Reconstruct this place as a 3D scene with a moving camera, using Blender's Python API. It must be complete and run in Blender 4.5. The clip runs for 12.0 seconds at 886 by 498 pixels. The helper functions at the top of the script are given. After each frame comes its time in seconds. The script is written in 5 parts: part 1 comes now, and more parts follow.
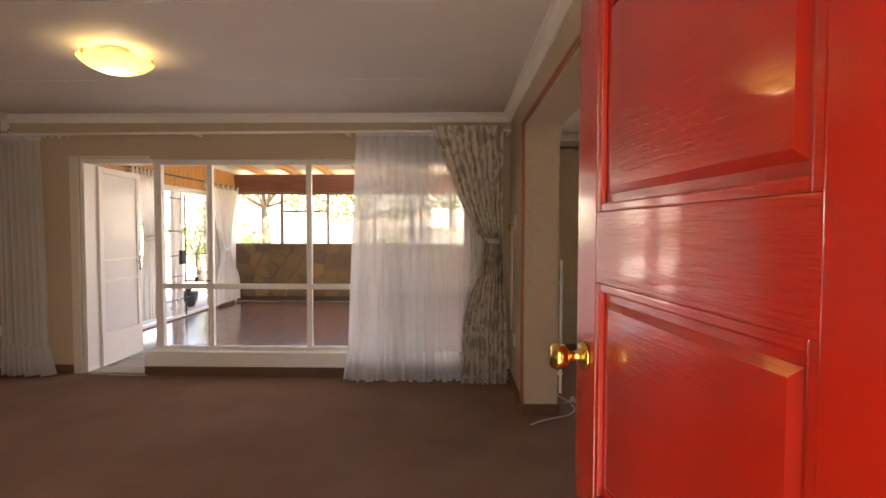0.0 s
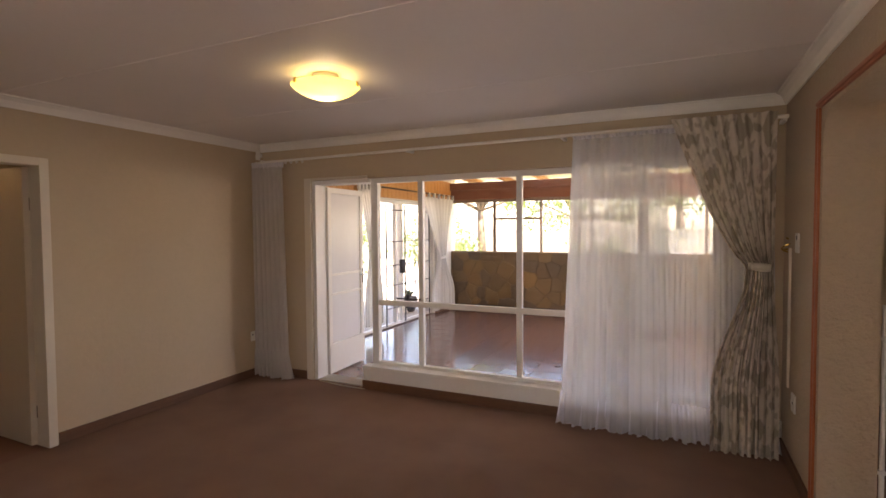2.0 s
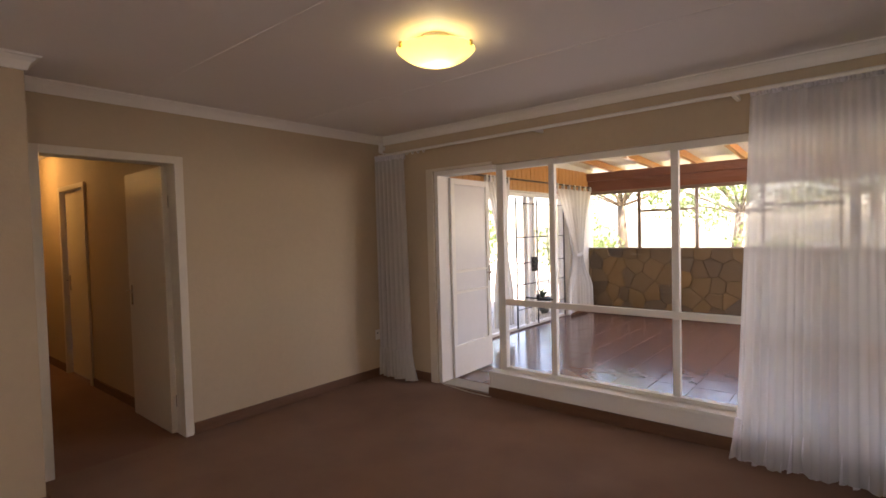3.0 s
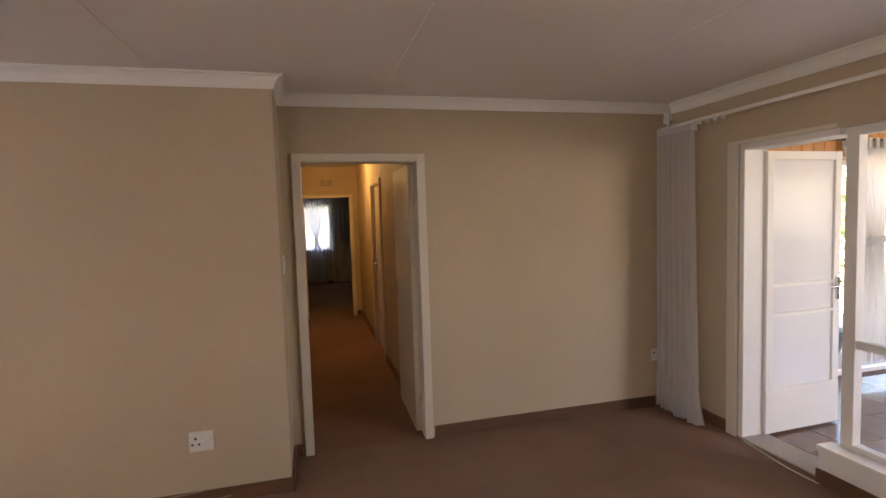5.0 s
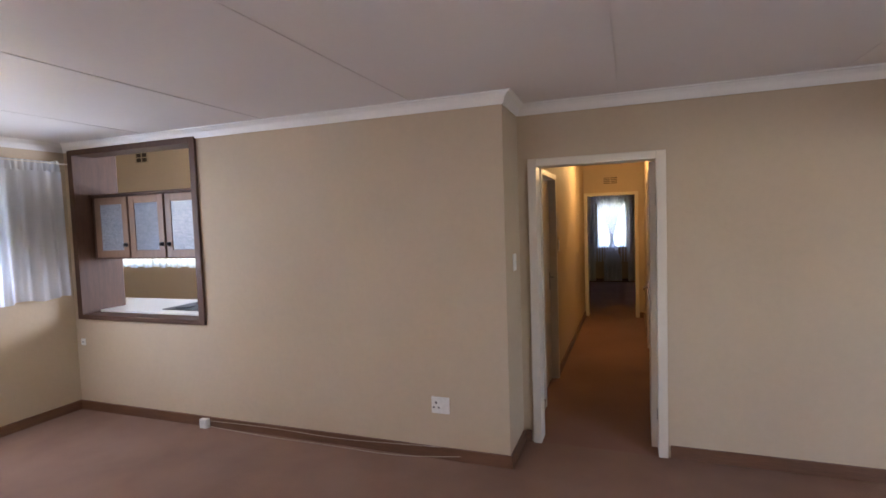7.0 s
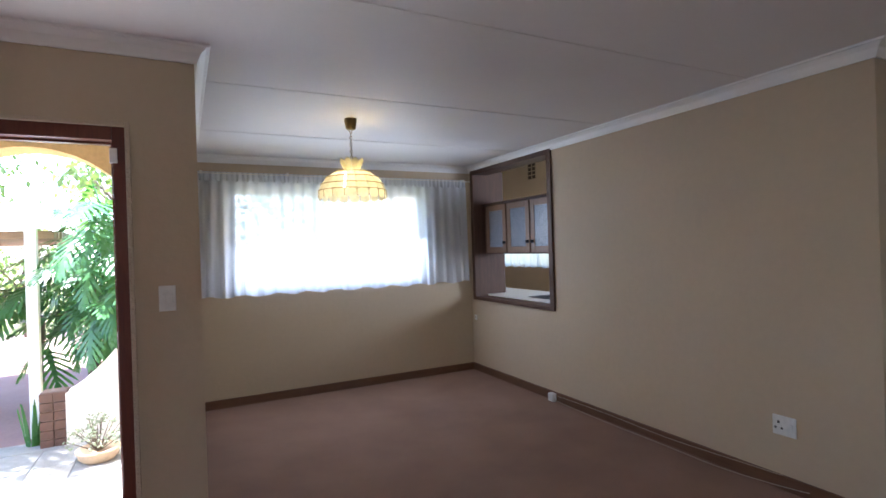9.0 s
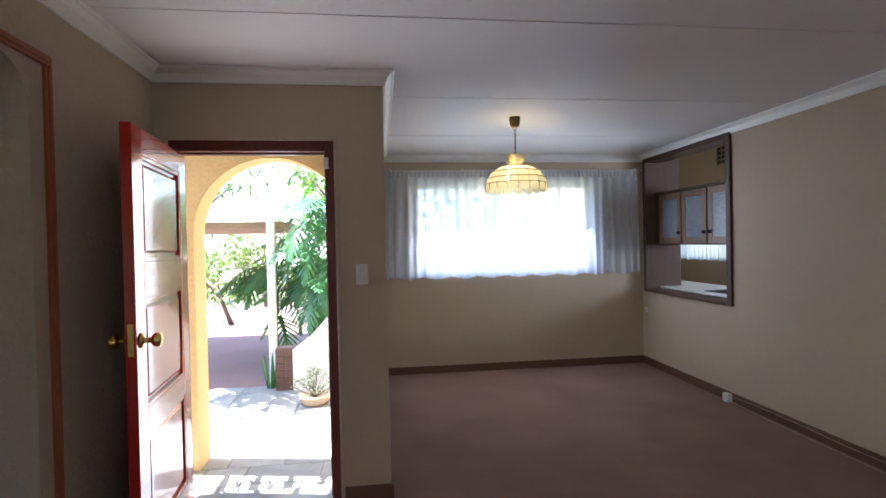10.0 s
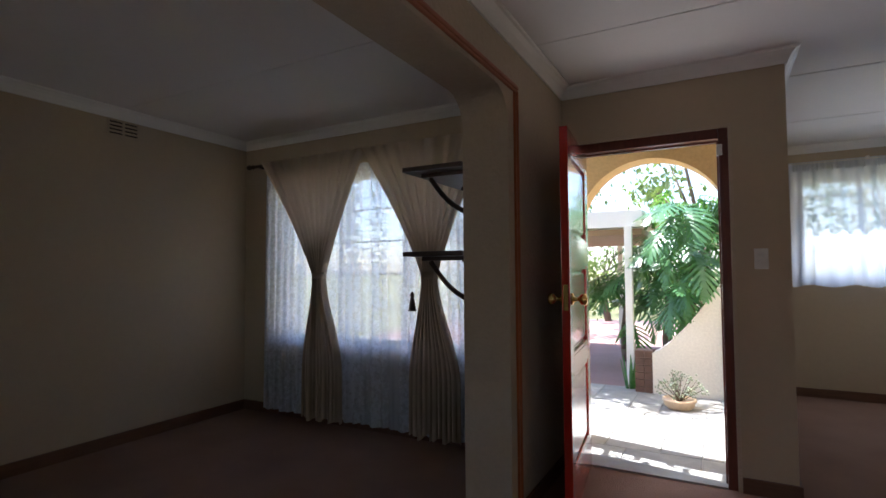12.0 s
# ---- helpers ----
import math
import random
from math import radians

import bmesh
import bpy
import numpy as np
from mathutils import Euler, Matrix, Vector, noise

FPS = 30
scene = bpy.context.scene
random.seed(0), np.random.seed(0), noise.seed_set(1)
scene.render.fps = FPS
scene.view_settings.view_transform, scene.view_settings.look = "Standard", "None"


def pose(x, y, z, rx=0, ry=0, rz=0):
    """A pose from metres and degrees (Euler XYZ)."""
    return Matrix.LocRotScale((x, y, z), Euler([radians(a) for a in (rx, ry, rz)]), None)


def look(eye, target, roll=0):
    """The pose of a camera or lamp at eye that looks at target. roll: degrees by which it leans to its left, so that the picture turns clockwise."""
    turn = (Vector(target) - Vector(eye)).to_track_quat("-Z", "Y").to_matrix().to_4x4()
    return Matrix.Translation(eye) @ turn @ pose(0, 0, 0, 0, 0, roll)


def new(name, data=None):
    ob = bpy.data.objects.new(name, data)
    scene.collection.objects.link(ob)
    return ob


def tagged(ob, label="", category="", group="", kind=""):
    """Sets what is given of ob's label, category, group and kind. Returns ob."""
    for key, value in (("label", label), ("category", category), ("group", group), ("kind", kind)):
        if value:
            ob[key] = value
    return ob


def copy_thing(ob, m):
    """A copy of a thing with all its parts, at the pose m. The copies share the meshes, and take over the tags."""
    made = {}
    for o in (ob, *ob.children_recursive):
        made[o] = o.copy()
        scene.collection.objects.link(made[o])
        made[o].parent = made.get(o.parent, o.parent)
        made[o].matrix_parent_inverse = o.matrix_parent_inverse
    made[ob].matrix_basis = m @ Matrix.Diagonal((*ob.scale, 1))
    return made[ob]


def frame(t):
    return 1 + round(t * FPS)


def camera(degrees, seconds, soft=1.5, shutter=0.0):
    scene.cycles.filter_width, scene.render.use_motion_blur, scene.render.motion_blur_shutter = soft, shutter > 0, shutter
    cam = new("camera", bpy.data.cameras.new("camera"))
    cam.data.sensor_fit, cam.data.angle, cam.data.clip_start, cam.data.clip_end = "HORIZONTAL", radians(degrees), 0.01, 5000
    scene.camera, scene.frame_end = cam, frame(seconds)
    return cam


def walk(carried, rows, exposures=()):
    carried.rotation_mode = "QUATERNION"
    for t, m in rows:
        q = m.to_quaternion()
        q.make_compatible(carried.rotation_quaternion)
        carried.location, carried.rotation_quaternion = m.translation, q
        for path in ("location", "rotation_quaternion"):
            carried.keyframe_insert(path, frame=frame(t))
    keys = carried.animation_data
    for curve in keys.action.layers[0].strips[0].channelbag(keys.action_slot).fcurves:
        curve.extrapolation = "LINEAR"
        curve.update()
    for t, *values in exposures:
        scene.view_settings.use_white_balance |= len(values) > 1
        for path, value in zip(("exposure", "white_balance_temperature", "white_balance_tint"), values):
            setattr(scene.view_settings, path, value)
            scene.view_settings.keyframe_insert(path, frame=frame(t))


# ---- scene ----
cam = camera(82.0, 12.0, soft=1.6)
PATH = [
    (0, (-0.532, -0.405, 1.381), (-0.571, 1.593, 1.307), 0.1),
    (0.5, (-0.576, -0.285, 1.402), (-0.707, 1.709, 1.319), -0.1),
    (1, (-0.604, -0.11, 1.464), (-0.891, 1.868, 1.383), -0.1),
    (1.5, (-0.63, 0.012, 1.517), (-1.157, 1.94, 1.442), -0.2),
    (2, (-0.666, 0.19, 1.548), (-1.504, 2.005, 1.471), -0.4),
    (2.5, (-0.8, 0.418, 1.481), (-1.871, 2.106, 1.413), -1.2),
    (3, (-0.868, 0.648, 1.468), (-2.149, 2.183, 1.402), -1.5),
    (3.5, (-0.953, 0.829, 1.454), (-2.49, 2.107, 1.395), -1.7),
    (3.7, (-0.991, 0.888, 1.454), (-2.617, 2.052, 1.394), -1.7),
    (5.3, (-1.205, 1.598, 1.657), (-3.171, 1.942, 1.519), -1.6),
    (5.5, (-1.21, 1.622, 1.651), (-3.192, 1.854, 1.519), -1.4),
    (6, (-1.159, 1.75, 1.659), (-3.154, 1.694, 1.533), -1.6),
    (6.5, (-1.118, 1.912, 1.66), (-3.084, 1.563, 1.539), -1.7),
    (6.7, (-1.077, 1.995, 1.660), (-3.012, 1.506, 1.545), -1.8),
    (8.3, (-1.113, 2.405, 1.565), (-2.485, 0.952, 1.514), -2.0),
    (8.5, (-1.113, 2.444, 1.509), (-2.369, 0.887, 1.498), -1.8),
    (9, (-1.18, 2.63, 1.497), (-2.088, 0.848, 1.49), -1.8),
    (9.5, (-1.204, 2.785, 1.512), (-1.786, 0.872, 1.482), -1.5),
    (10, (-1.217, 2.963, 1.476), (-1.461, 0.979, 1.451), -1.2),
    (10.5, (-1.169, 3.068, 1.452), (-1.134, 1.068, 1.431), -1.2),
    (11, (-1.042, 3.116, 1.443), (-0.747, 1.138, 1.431), -1.9),
    (11.5, (-0.98, 3.228, 1.316), (-0.378, 1.321, 1.375), -1.4),
    (12, (-0.904, 3.35, 1.249), (0.048, 1.594, 1.335), -0.4),
]
EXPOSURES = [(0.0, 3.6, 8400, 28), (1.5, 3.5, 8000, 28), (2.5, 3.35, 7800, 28), (3.5, 3.25, 7400, 27), (5.5, 4.0, 7000, 24), (6.7, 4.15, 6100, 22), (8.5, 3.5, 5600, 16), (9.5, 3.3, 5500, 14), (10.5, 2.95, 5650, 14), (11.5, 2.45, 5800, 15), (12.0, 2.3, 5800, 15)]
walk(cam, [(t, look(eye, target, roll)) for t, eye, target, roll in PATH], EXPOSURES)

# ---- world and lights ----
world = bpy.data.worlds.new("sky")
scene.world = world
world.use_nodes = True
wn = world.node_tree.nodes
sky = wn.new("ShaderNodeTexSky")
sky.sky_type = "NISHITA"
sky.sun_disc = False
sky.sun_elevation, sky.sun_rotation = radians(64), radians(101)
wn["Background"].inputs["Strength"].default_value = 0.115
world.node_tree.links.new(sky.outputs["Color"], wn["Background"].inputs["Color"])

sun = new("sun", bpy.data.lights.new("sun", "SUN"))
sun.data.energy, sun.data.angle, sun.data.color = 4.8, radians(0.6), (1.0, 0.95, 0.86)
sun.matrix_world = look((4.2, -0.8, 9.0), (0.0, 0.0, 0.0))


def window_light(name, eye, target, width, height, watts, color):
    """Sky light that comes in through one opening."""
    lamp = new(name, bpy.data.lights.new(name, "AREA"))
    lamp.data.shape, lamp.data.size, lamp.data.size_y = "RECTANGLE", width, height
    lamp.data.energy, lamp.data.color = watts, color
    lamp.matrix_world = look(eye, target)
    return lamp


def bulb(name, place, watts, color, radius=0.05):
    lamp = new(name, bpy.data.lights.new(name, "POINT"))
    lamp.data.energy, lamp.data.color, lamp.data.shadow_soft_size = watts, color, radius
    lamp.location = place
    return lamp


SKY_BLUE = (0.86, 0.92, 1.0)
bulb("ceiling_bulb", (-2.56, 2.66, 2.345), 0.19, (1.0, 0.93, 0.66), 0.04)
bulb("pendant_bulb", (-2.30, -1.0, 1.99), 0.30, (1.0, 0.75, 0.35), 0.03)
bulb("hall_bulb", (-8.1, 1.84, 2.33), 1.7, (1.0, 0.62, 0.22), 0.05)
# Added fill lamp in an unseen opening, to brighten the kitchen.
window_light("kitchen_fill_light", (-6.97, -0.3, 1.6), (-5.0, -0.3, 1.2), 1.8, 1.1, 9, SKY_BLUE)
window_light("dining_window_light", (-2.65, -2.66, 1.64), (-2.65, 0.0, 0.1), 2.0, 0.92, 2.4, SKY_BLUE)
window_light("dining_sky_light", (-2.65, -2.96, 1.64), (-2.65, 0.0, 1.3), 2.0, 0.92, 0.55, (0.72, 0.86, 1.0))
# Added fill lamp at the patio's unseen east end; brightens patio and living room.
window_light("patio_fill_light", (0.2, 7.75, 1.6), (-3.0, 8.3, 0.6), 2.9, 0.95, 9, SKY_BLUE)
window_light("front_door_light", (-0.50, -0.13, 1.05), (-2.5, 1.4, 1.1), 0.7, 1.8, 0.95, (0.95, 0.97, 1.0))
window_light("living_window_light", (-2.3, 4.44, 1.15), (-2.6, 1.0, 1.3), 1.7, 1.6, 0.42, SKY_BLUE)

# ---- materials ----
def nodes_of(name):
    m = bpy.data.materials.new(name)
    m.use_nodes = True
    t = m.node_tree
    return m, t, t.nodes["Principled BSDF"]


def ramp(t, source, stops):
    r = t.nodes.new("ShaderNodeValToRGB")
    while len(r.color_ramp.elements) < len(stops):
        r.color_ramp.elements.new(0.5)
    for e, (p, col) in zip(r.color_ramp.elements, stops):
        e.position, e.color = p, (*col, 1)
    t.links.new(source, r.inputs["Fac"])
    return r.outputs["Color"]


def noise_tex(t, scale, detail=4.0, rough=0.55, stretch=None, generated=False):
    n = t.nodes.new("ShaderNodeTexNoise")
    n.inputs["Scale"].default_value, n.inputs["Detail"].default_value, n.inputs["Roughness"].default_value = scale, detail, rough
    co = t.nodes.new("ShaderNodeTexCoord")
    src = co.outputs["Object"]
    if stretch:
        mp = t.nodes.new("ShaderNodeMapping")
        mp.inputs["Scale"].default_value = stretch
        t.links.new(src, mp.inputs["Vector"])
        src = mp.outputs["Vector"]
    t.links.new(src, n.inputs["Vector"])
    return n.outputs["Fac"]


def mix_col(t, fac, a, b, mode="MIX"):
    m = t.nodes.new("ShaderNodeMix")
    m.data_type, m.blend_type = "RGBA", mode
    for sock, v in ((m.inputs[0], fac), (m.inputs[6], a), (m.inputs[7], b)):
        if isinstance(v, (int, float)):
            sock.default_value = v
        elif isinstance(v, tuple):
            sock.default_value = (*v, 1)
        else:
            t.links.new(v, sock)
    return m.outputs[2]


def bump(t, bsdf, height, strength, distance):
    b = t.nodes.new("ShaderNodeBump")
    b.inputs["Strength"].default_value, b.inputs["Distance"].default_value = strength, distance
    t.links.new(height, b.inputs["Height"])
    t.links.new(b.outputs["Normal"], bsdf.inputs["Normal"])


def surface(name, a, b, rough=0.6, fine=60, coarse=1.5, relief=0.3, depth=0.002, metal=0.0, stretch=None, spec=0.5, coat=0.0, speckle=0.82):
    """Two close tones at two scales, with fine relief."""
    m, t, p = nodes_of(name)
    big = noise_tex(t, coarse, 5)
    small = noise_tex(t, fine, 5, 0.6, stretch)
    base = ramp(t, big, [(0.3, a), (0.7, b)])
    shade = ramp(t, small, [(0.25, (speckle, speckle, speckle)), (0.75, (1.0, 1.0, 1.0))])
    t.links.new(mix_col(t, 1.0, base, shade, "MULTIPLY"), p.inputs["Base Color"])
    rr = t.nodes.new("ShaderNodeMapRange")
    rr.inputs["To Min"].default_value, rr.inputs["To Max"].default_value = rough - 0.07, min(1.0, rough + 0.07)
    t.links.new(big, rr.inputs["Value"])
    t.links.new(rr.outputs["Result"], p.inputs["Roughness"])
    p.inputs["Metallic"].default_value = metal
    p.inputs["Specular IOR Level"].default_value = spec
    p.inputs["Coat Weight"].default_value = coat
    if relief:
        bump(t, p, small, relief, depth)
    return m


def cloth(name, colour, through_light, holes, weave=700, rough=0.9):
    """Woven cloth: part of the light is scattered through, part goes through the holes."""
    m, t, p = nodes_of(name)
    big = noise_tex(t, 3, 4)
    col = ramp(t, big, [(0.3, tuple(c * 0.93 for c in colour)), (0.7, colour)])
    t.links.new(col, p.inputs["Base Color"])
    p.inputs["Roughness"].default_value = rough
    tr = t.nodes.new("ShaderNodeBsdfTranslucent")
    t.links.new(col, tr.inputs["Color"])
    a = t.nodes.new("ShaderNodeMixShader")
    a.inputs[0].default_value = through_light
    t.links.new(p.outputs[0], a.inputs[1])
    t.links.new(tr.outputs[0], a.inputs[2])
    out = t.nodes["Material Output"]
    last = a
    if holes:
        tp = t.nodes.new("ShaderNodeBsdfTransparent")
        last = t.nodes.new("ShaderNodeMixShader")
        last.inputs[0].default_value = holes
        t.links.new(a.outputs[0], last.inputs[1])
        t.links.new(tp.outputs[0], last.inputs[2])
    t.links.new(last.outputs[0], out.inputs["Surface"])
    return m


def wood(name, dark, light, rough=0.4, across=(18, 18, 1.5), coat=0.0):
    m, t, p = nodes_of(name)
    grain = noise_tex(t, 1.6, 6, 0.65, across)
    fine = noise_tex(t, 9, 4, 0.6, across)
    col = mix_col(t, 0.35, ramp(t, grain, [(0.3, dark), (0.7, light)]), ramp(t, fine, [(0.35, dark), (0.65, light)]))
    t.links.new(col, p.inputs["Base Color"])
    p.inputs["Roughness"].default_value = rough
    p.inputs["Coat Weight"].default_value = coat
    p.inputs["Coat Roughness"].default_value = 0.15
    bump(t, p, fine, 0.25, 0.001)
    return m


def glass(name, tint=(1, 1, 1), rough=0.0):
    """Thin pane: clear, with a mirror gloss that grows at grazing angles."""
    m, t, p = nodes_of(name)
    tp, gl, fr, mx, pw, ma = (t.nodes.new(k) for k in ("ShaderNodeBsdfTransparent", "ShaderNodeBsdfGlossy", "ShaderNodeLayerWeight", "ShaderNodeMixShader", "ShaderNodeMath", "ShaderNodeMath"))
    tp.inputs["Color"].default_value = (*tint, 1)
    gl.inputs["Roughness"].default_value = rough
    pw.operation, ma.operation = "POWER", "MULTIPLY_ADD"
    pw.inputs[1].default_value, ma.inputs[1].default_value, ma.inputs[2].default_value = 4.0, 0.7, 0.025
    t.links.new(fr.outputs["Facing"], pw.inputs[0])
    t.links.new(pw.outputs[0], ma.inputs[0])
    t.links.new(ma.outputs[0], mx.inputs[0])
    t.links.new(tp.outputs[0], mx.inputs[1])
    t.links.new(gl.outputs[0], mx.inputs[2])
    t.links.new(mx.outputs[0], t.nodes["Material Output"].inputs["Surface"])
    return m


def glow(name, colour, strength):
    m, t, p = nodes_of(name)
    p.inputs["Base Color"].default_value = (*colour, 1)
    p.inputs["Emission Color"].default_value = (*colour, 1)
    p.inputs["Emission Strength"].default_value = strength
    p.inputs["Roughness"].default_value = 0.3
    return m


WALL = surface("beige_wall_paint", (0.485, 0.39, 0.268), (0.54, 0.43, 0.298), 0.7, 22, 0.9, 0.4, 0.006, speckle=0.95)
ROUGHCAST = surface("beige_textured_plaster", (0.50, 0.405, 0.295), (0.55, 0.445, 0.325), 0.75, 34, 0.9, 0.85, 0.014, speckle=0.91)
CEIL = surface("ceiling_board_paint", (0.72, 0.68, 0.65), (0.77, 0.73, 0.70), 0.6, 40, 0.6, 0.06, 0.001, speckle=0.97)
WHITE = surface("white_enamel", (0.78, 0.76, 0.71), (0.82, 0.80, 0.75), 0.4, 30, 2, 0.1, 0.001, speckle=0.96)
CREAM = surface("cream_door_paint", (0.66, 0.60, 0.50), (0.70, 0.64, 0.53), 0.42, 30, 2, 0.1, 0.001, speckle=0.96)
PLASTIC = surface("white_plastic", (0.78, 0.77, 0.73), (0.8, 0.79, 0.75), 0.35, 30, 3, 0.0)
SKIRT = wood("skirting_wood", (0.10, 0.045, 0.022), (0.17, 0.08, 0.04), 0.5, (2, 2, 25))
MAHOG = wood("red_brown_wood", (0.085, 0.018, 0.010), (0.16, 0.04, 0.02), 0.35, (18, 18, 1.5))
TRIM = wood("orange_brown_trim", (0.30, 0.082, 0.03), (0.42, 0.135, 0.05), 0.4, (18, 3, 3))
DARKWOOD = wood("dark_stained_wood", (0.03, 0.016, 0.010), (0.06, 0.03, 0.018), 0.4)
PINE = wood("orange_pine", (0.42, 0.17, 0.045), (0.60, 0.28, 0.085), 0.45, (18, 1.5, 18))
PINEV = wood("pine_boards", (0.40, 0.16, 0.045), (0.62, 0.30, 0.09), 0.45, (12, 12, 1.5))
BEAM = wood("red_wood_beam", (0.16, 0.055, 0.028), (0.25, 0.09, 0.045), 0.45, (1.5, 14, 14))
CABWOOD = wood("cabinet_wood", (0.06, 0.027, 0.014), (0.11, 0.05, 0.026), 0.6, (16, 16, 1.5))
def gloss_red(name, across, strength):
    """Thick red gloss paint over open wood grain."""
    m, t, p = nodes_of(name)
    grain = noise_tex(t, 2.2, 5, 0.6, across)
    wear = noise_tex(t, 3.0, 4)
    t.links.new(ramp(t, wear, [(0.3, (0.38, 0.015, 0.008)), (0.7, (0.44, 0.020, 0.010))]), p.inputs["Base Color"])
    p.inputs["Roughness"].default_value = 0.2
    p.inputs["Coat Weight"].default_value, p.inputs["Coat Roughness"].default_value = 0.7, 0.06
    bump(t, p, grain, strength, 0.003)
    return m


REDPAINT = gloss_red("red_door_gloss", (110, 110, 5), 0.12)
REDRAIL = gloss_red("red_rail_gloss", (4, 48, 48), 1.0)
REDPANEL = gloss_red("red_panel_gloss", (5, 90, 90), 0.3)
BRASS = surface("polished_brass", (0.80, 0.56, 0.16), (0.86, 0.62, 0.2), 0.2, 40, 3, 0.05, 0.001, 1.0)
CHROME = surface("chrome", (0.7, 0.7, 0.7), (0.75, 0.75, 0.75), 0.2, 40, 3, 0.0, 0.001, 1.0)
BLACK = surface("black_iron", (0.02, 0.02, 0.02), (0.03, 0.03, 0.03), 0.45, 40, 3, 0.2)
GLASS = glass("window_glass")
SHEER = cloth("white_sheer", (0.87, 0.88, 0.90), 0.68, 0.33)
SHEER2 = cloth("dense_white_sheer", (0.86, 0.87, 0.92), 0.65, 0.12)
LINEN = cloth("cream_curtain_cloth", (0.58, 0.47, 0.36), 0.30, 0.0)
NET = cloth("white_net", (0.82, 0.87, 0.95), 0.66, 0.2)
PALECLOTH = cloth("pale_curtain_cloth", (0.80, 0.72, 0.66), 0.5, 0.05)
WHITECURT = cloth("white_cotton", (0.80, 0.78, 0.74), 0.45, 0.0)
GROUT = surface("tile_grout", (0.15, 0.10, 0.08), (0.19, 0.13, 0.105), 0.8, 80, 2)
STUCCO = surface("white_stucco", (0.74, 0.70, 0.62), (0.80, 0.76, 0.68), 0.8, 40, 1.5, 0.5, 0.004)
KITCHEN = surface("tan_kitchen_paint", (0.60, 0.48, 0.34), (0.66, 0.53, 0.38), 0.6, 30, 1.5, 0.2, 0.002, speckle=0.95)
YELLOW = surface("yellow_plaster", (0.66, 0.46, 0.21), (0.72, 0.52, 0.25), 0.8, 40, 1.5, 0.5, 0.004)

CARPET = surface("brown_pile_carpet", (0.255, 0.154, 0.108), (0.325, 0.203, 0.146), 0.95, 170, 1.6, 0.9, 0.008, spec=0.1, speckle=0.74)
HALLCARPET = surface("reddish_pile_carpet", (0.24, 0.135, 0.095), (0.30, 0.17, 0.125), 0.95, 420, 1.2, 0.8, 0.006, spec=0.1)
LAWN = surface("lawn", (0.15, 0.16, 0.07), (0.25, 0.24, 0.12), 0.9, 60, 0.6, 0.6, 0.02, spec=0.1)
PAVE = surface("pale_paving", (0.42, 0.38, 0.33), (0.5, 0.46, 0.40), 0.8, 30, 0.8, 0.4, 0.004)
BRICKPAVE = surface("purple_brick_paving", (0.26, 0.15, 0.13), (0.33, 0.20, 0.18), 0.8, 30, 1.5, 0.4, 0.004)
SLATE = surface("slate", (0.25, 0.255, 0.245), (0.36, 0.36, 0.34), 0.6, 14, 2.5, 0.5, 0.006)

# ---- building helpers ----
def box(bm, x0, x1, y0, y1, z0, z1, bevel=0.0):
    r = bmesh.ops.create_cube(bm, size=1.0)
    bmesh.ops.transform(bm, matrix=Matrix.LocRotScale(((x0 + x1) / 2, (y0 + y1) / 2, (z0 + z1) / 2), None, (x1 - x0, y1 - y0, z1 - z0)), verts=r["verts"])
    if bevel:
        edges = list({e for v in r["verts"] for e in v.link_edges})
        bmesh.ops.bevel(bm, geom=edges, offset=bevel, segments=2, affect="EDGES", profile=0.7)
    return bm


def boxed(*args, **kw):
    return box(bmesh.new(), *args, **kw)


def rod(bm, a, b, r, seg=12, r2=None):
    a, b = Vector(a), Vector(b)
    m = Matrix.Translation((a + b) / 2) @ (b - a).to_track_quat("Z", "Y").to_matrix().to_4x4()
    bmesh.ops.create_cone(bm, cap_ends=True, segments=seg, radius1=r, radius2=r if r2 is None else r2, depth=(b - a).length, matrix=m)
    return bm


def rodded(*args, **kw):
    return rod(bmesh.new(), *args, **kw)


def lathe(bm, profile, at=(0, 0, 0), seg=28, turn=None):
    """A turned body from (radius, height) pairs."""
    at, rows = Vector(at), []
    for r, h in profile:
        row = []
        for k in range(seg):
            a = 2 * math.pi * k / seg
            v = Vector((r * math.cos(a), r * math.sin(a), h))
            row.append(bm.verts.new(at + (turn @ v if turn else v)))
        rows.append(row)
    for lo, hi in zip(rows, rows[1:]):
        for k in range(seg):
            bm.faces.new((lo[k], lo[(k + 1) % seg], hi[(k + 1) % seg], hi[k]))
    return bm


def part(name, bm, material, parent=None, label="", smooth=False):
    me = bpy.data.meshes.new(name)
    bmesh.ops.recalc_face_normals(bm, faces=bm.faces)
    bm.to_mesh(me)
    bm.free()
    me.materials.append(material)
    if smooth:
        for f in me.polygons:
            f.use_smooth = True
    ob = new(name, me)
    if parent:
        ob.parent = parent
    if label:
        ob["label"] = label
    return ob


def thing(name, place, label, category, group="", turn=0.0):
    ob = new(name)
    ob.empty_display_size = 0.1
    ob.matrix_world = pose(*place, 0, 0, turn)
    return tagged(ob, label, category, group)


def fixed(name, bm, material, label, category="", smooth=False):
    return tagged(part(name, bm, material, None, "", smooth), label, category or name.split("_")[0], "", "structure")


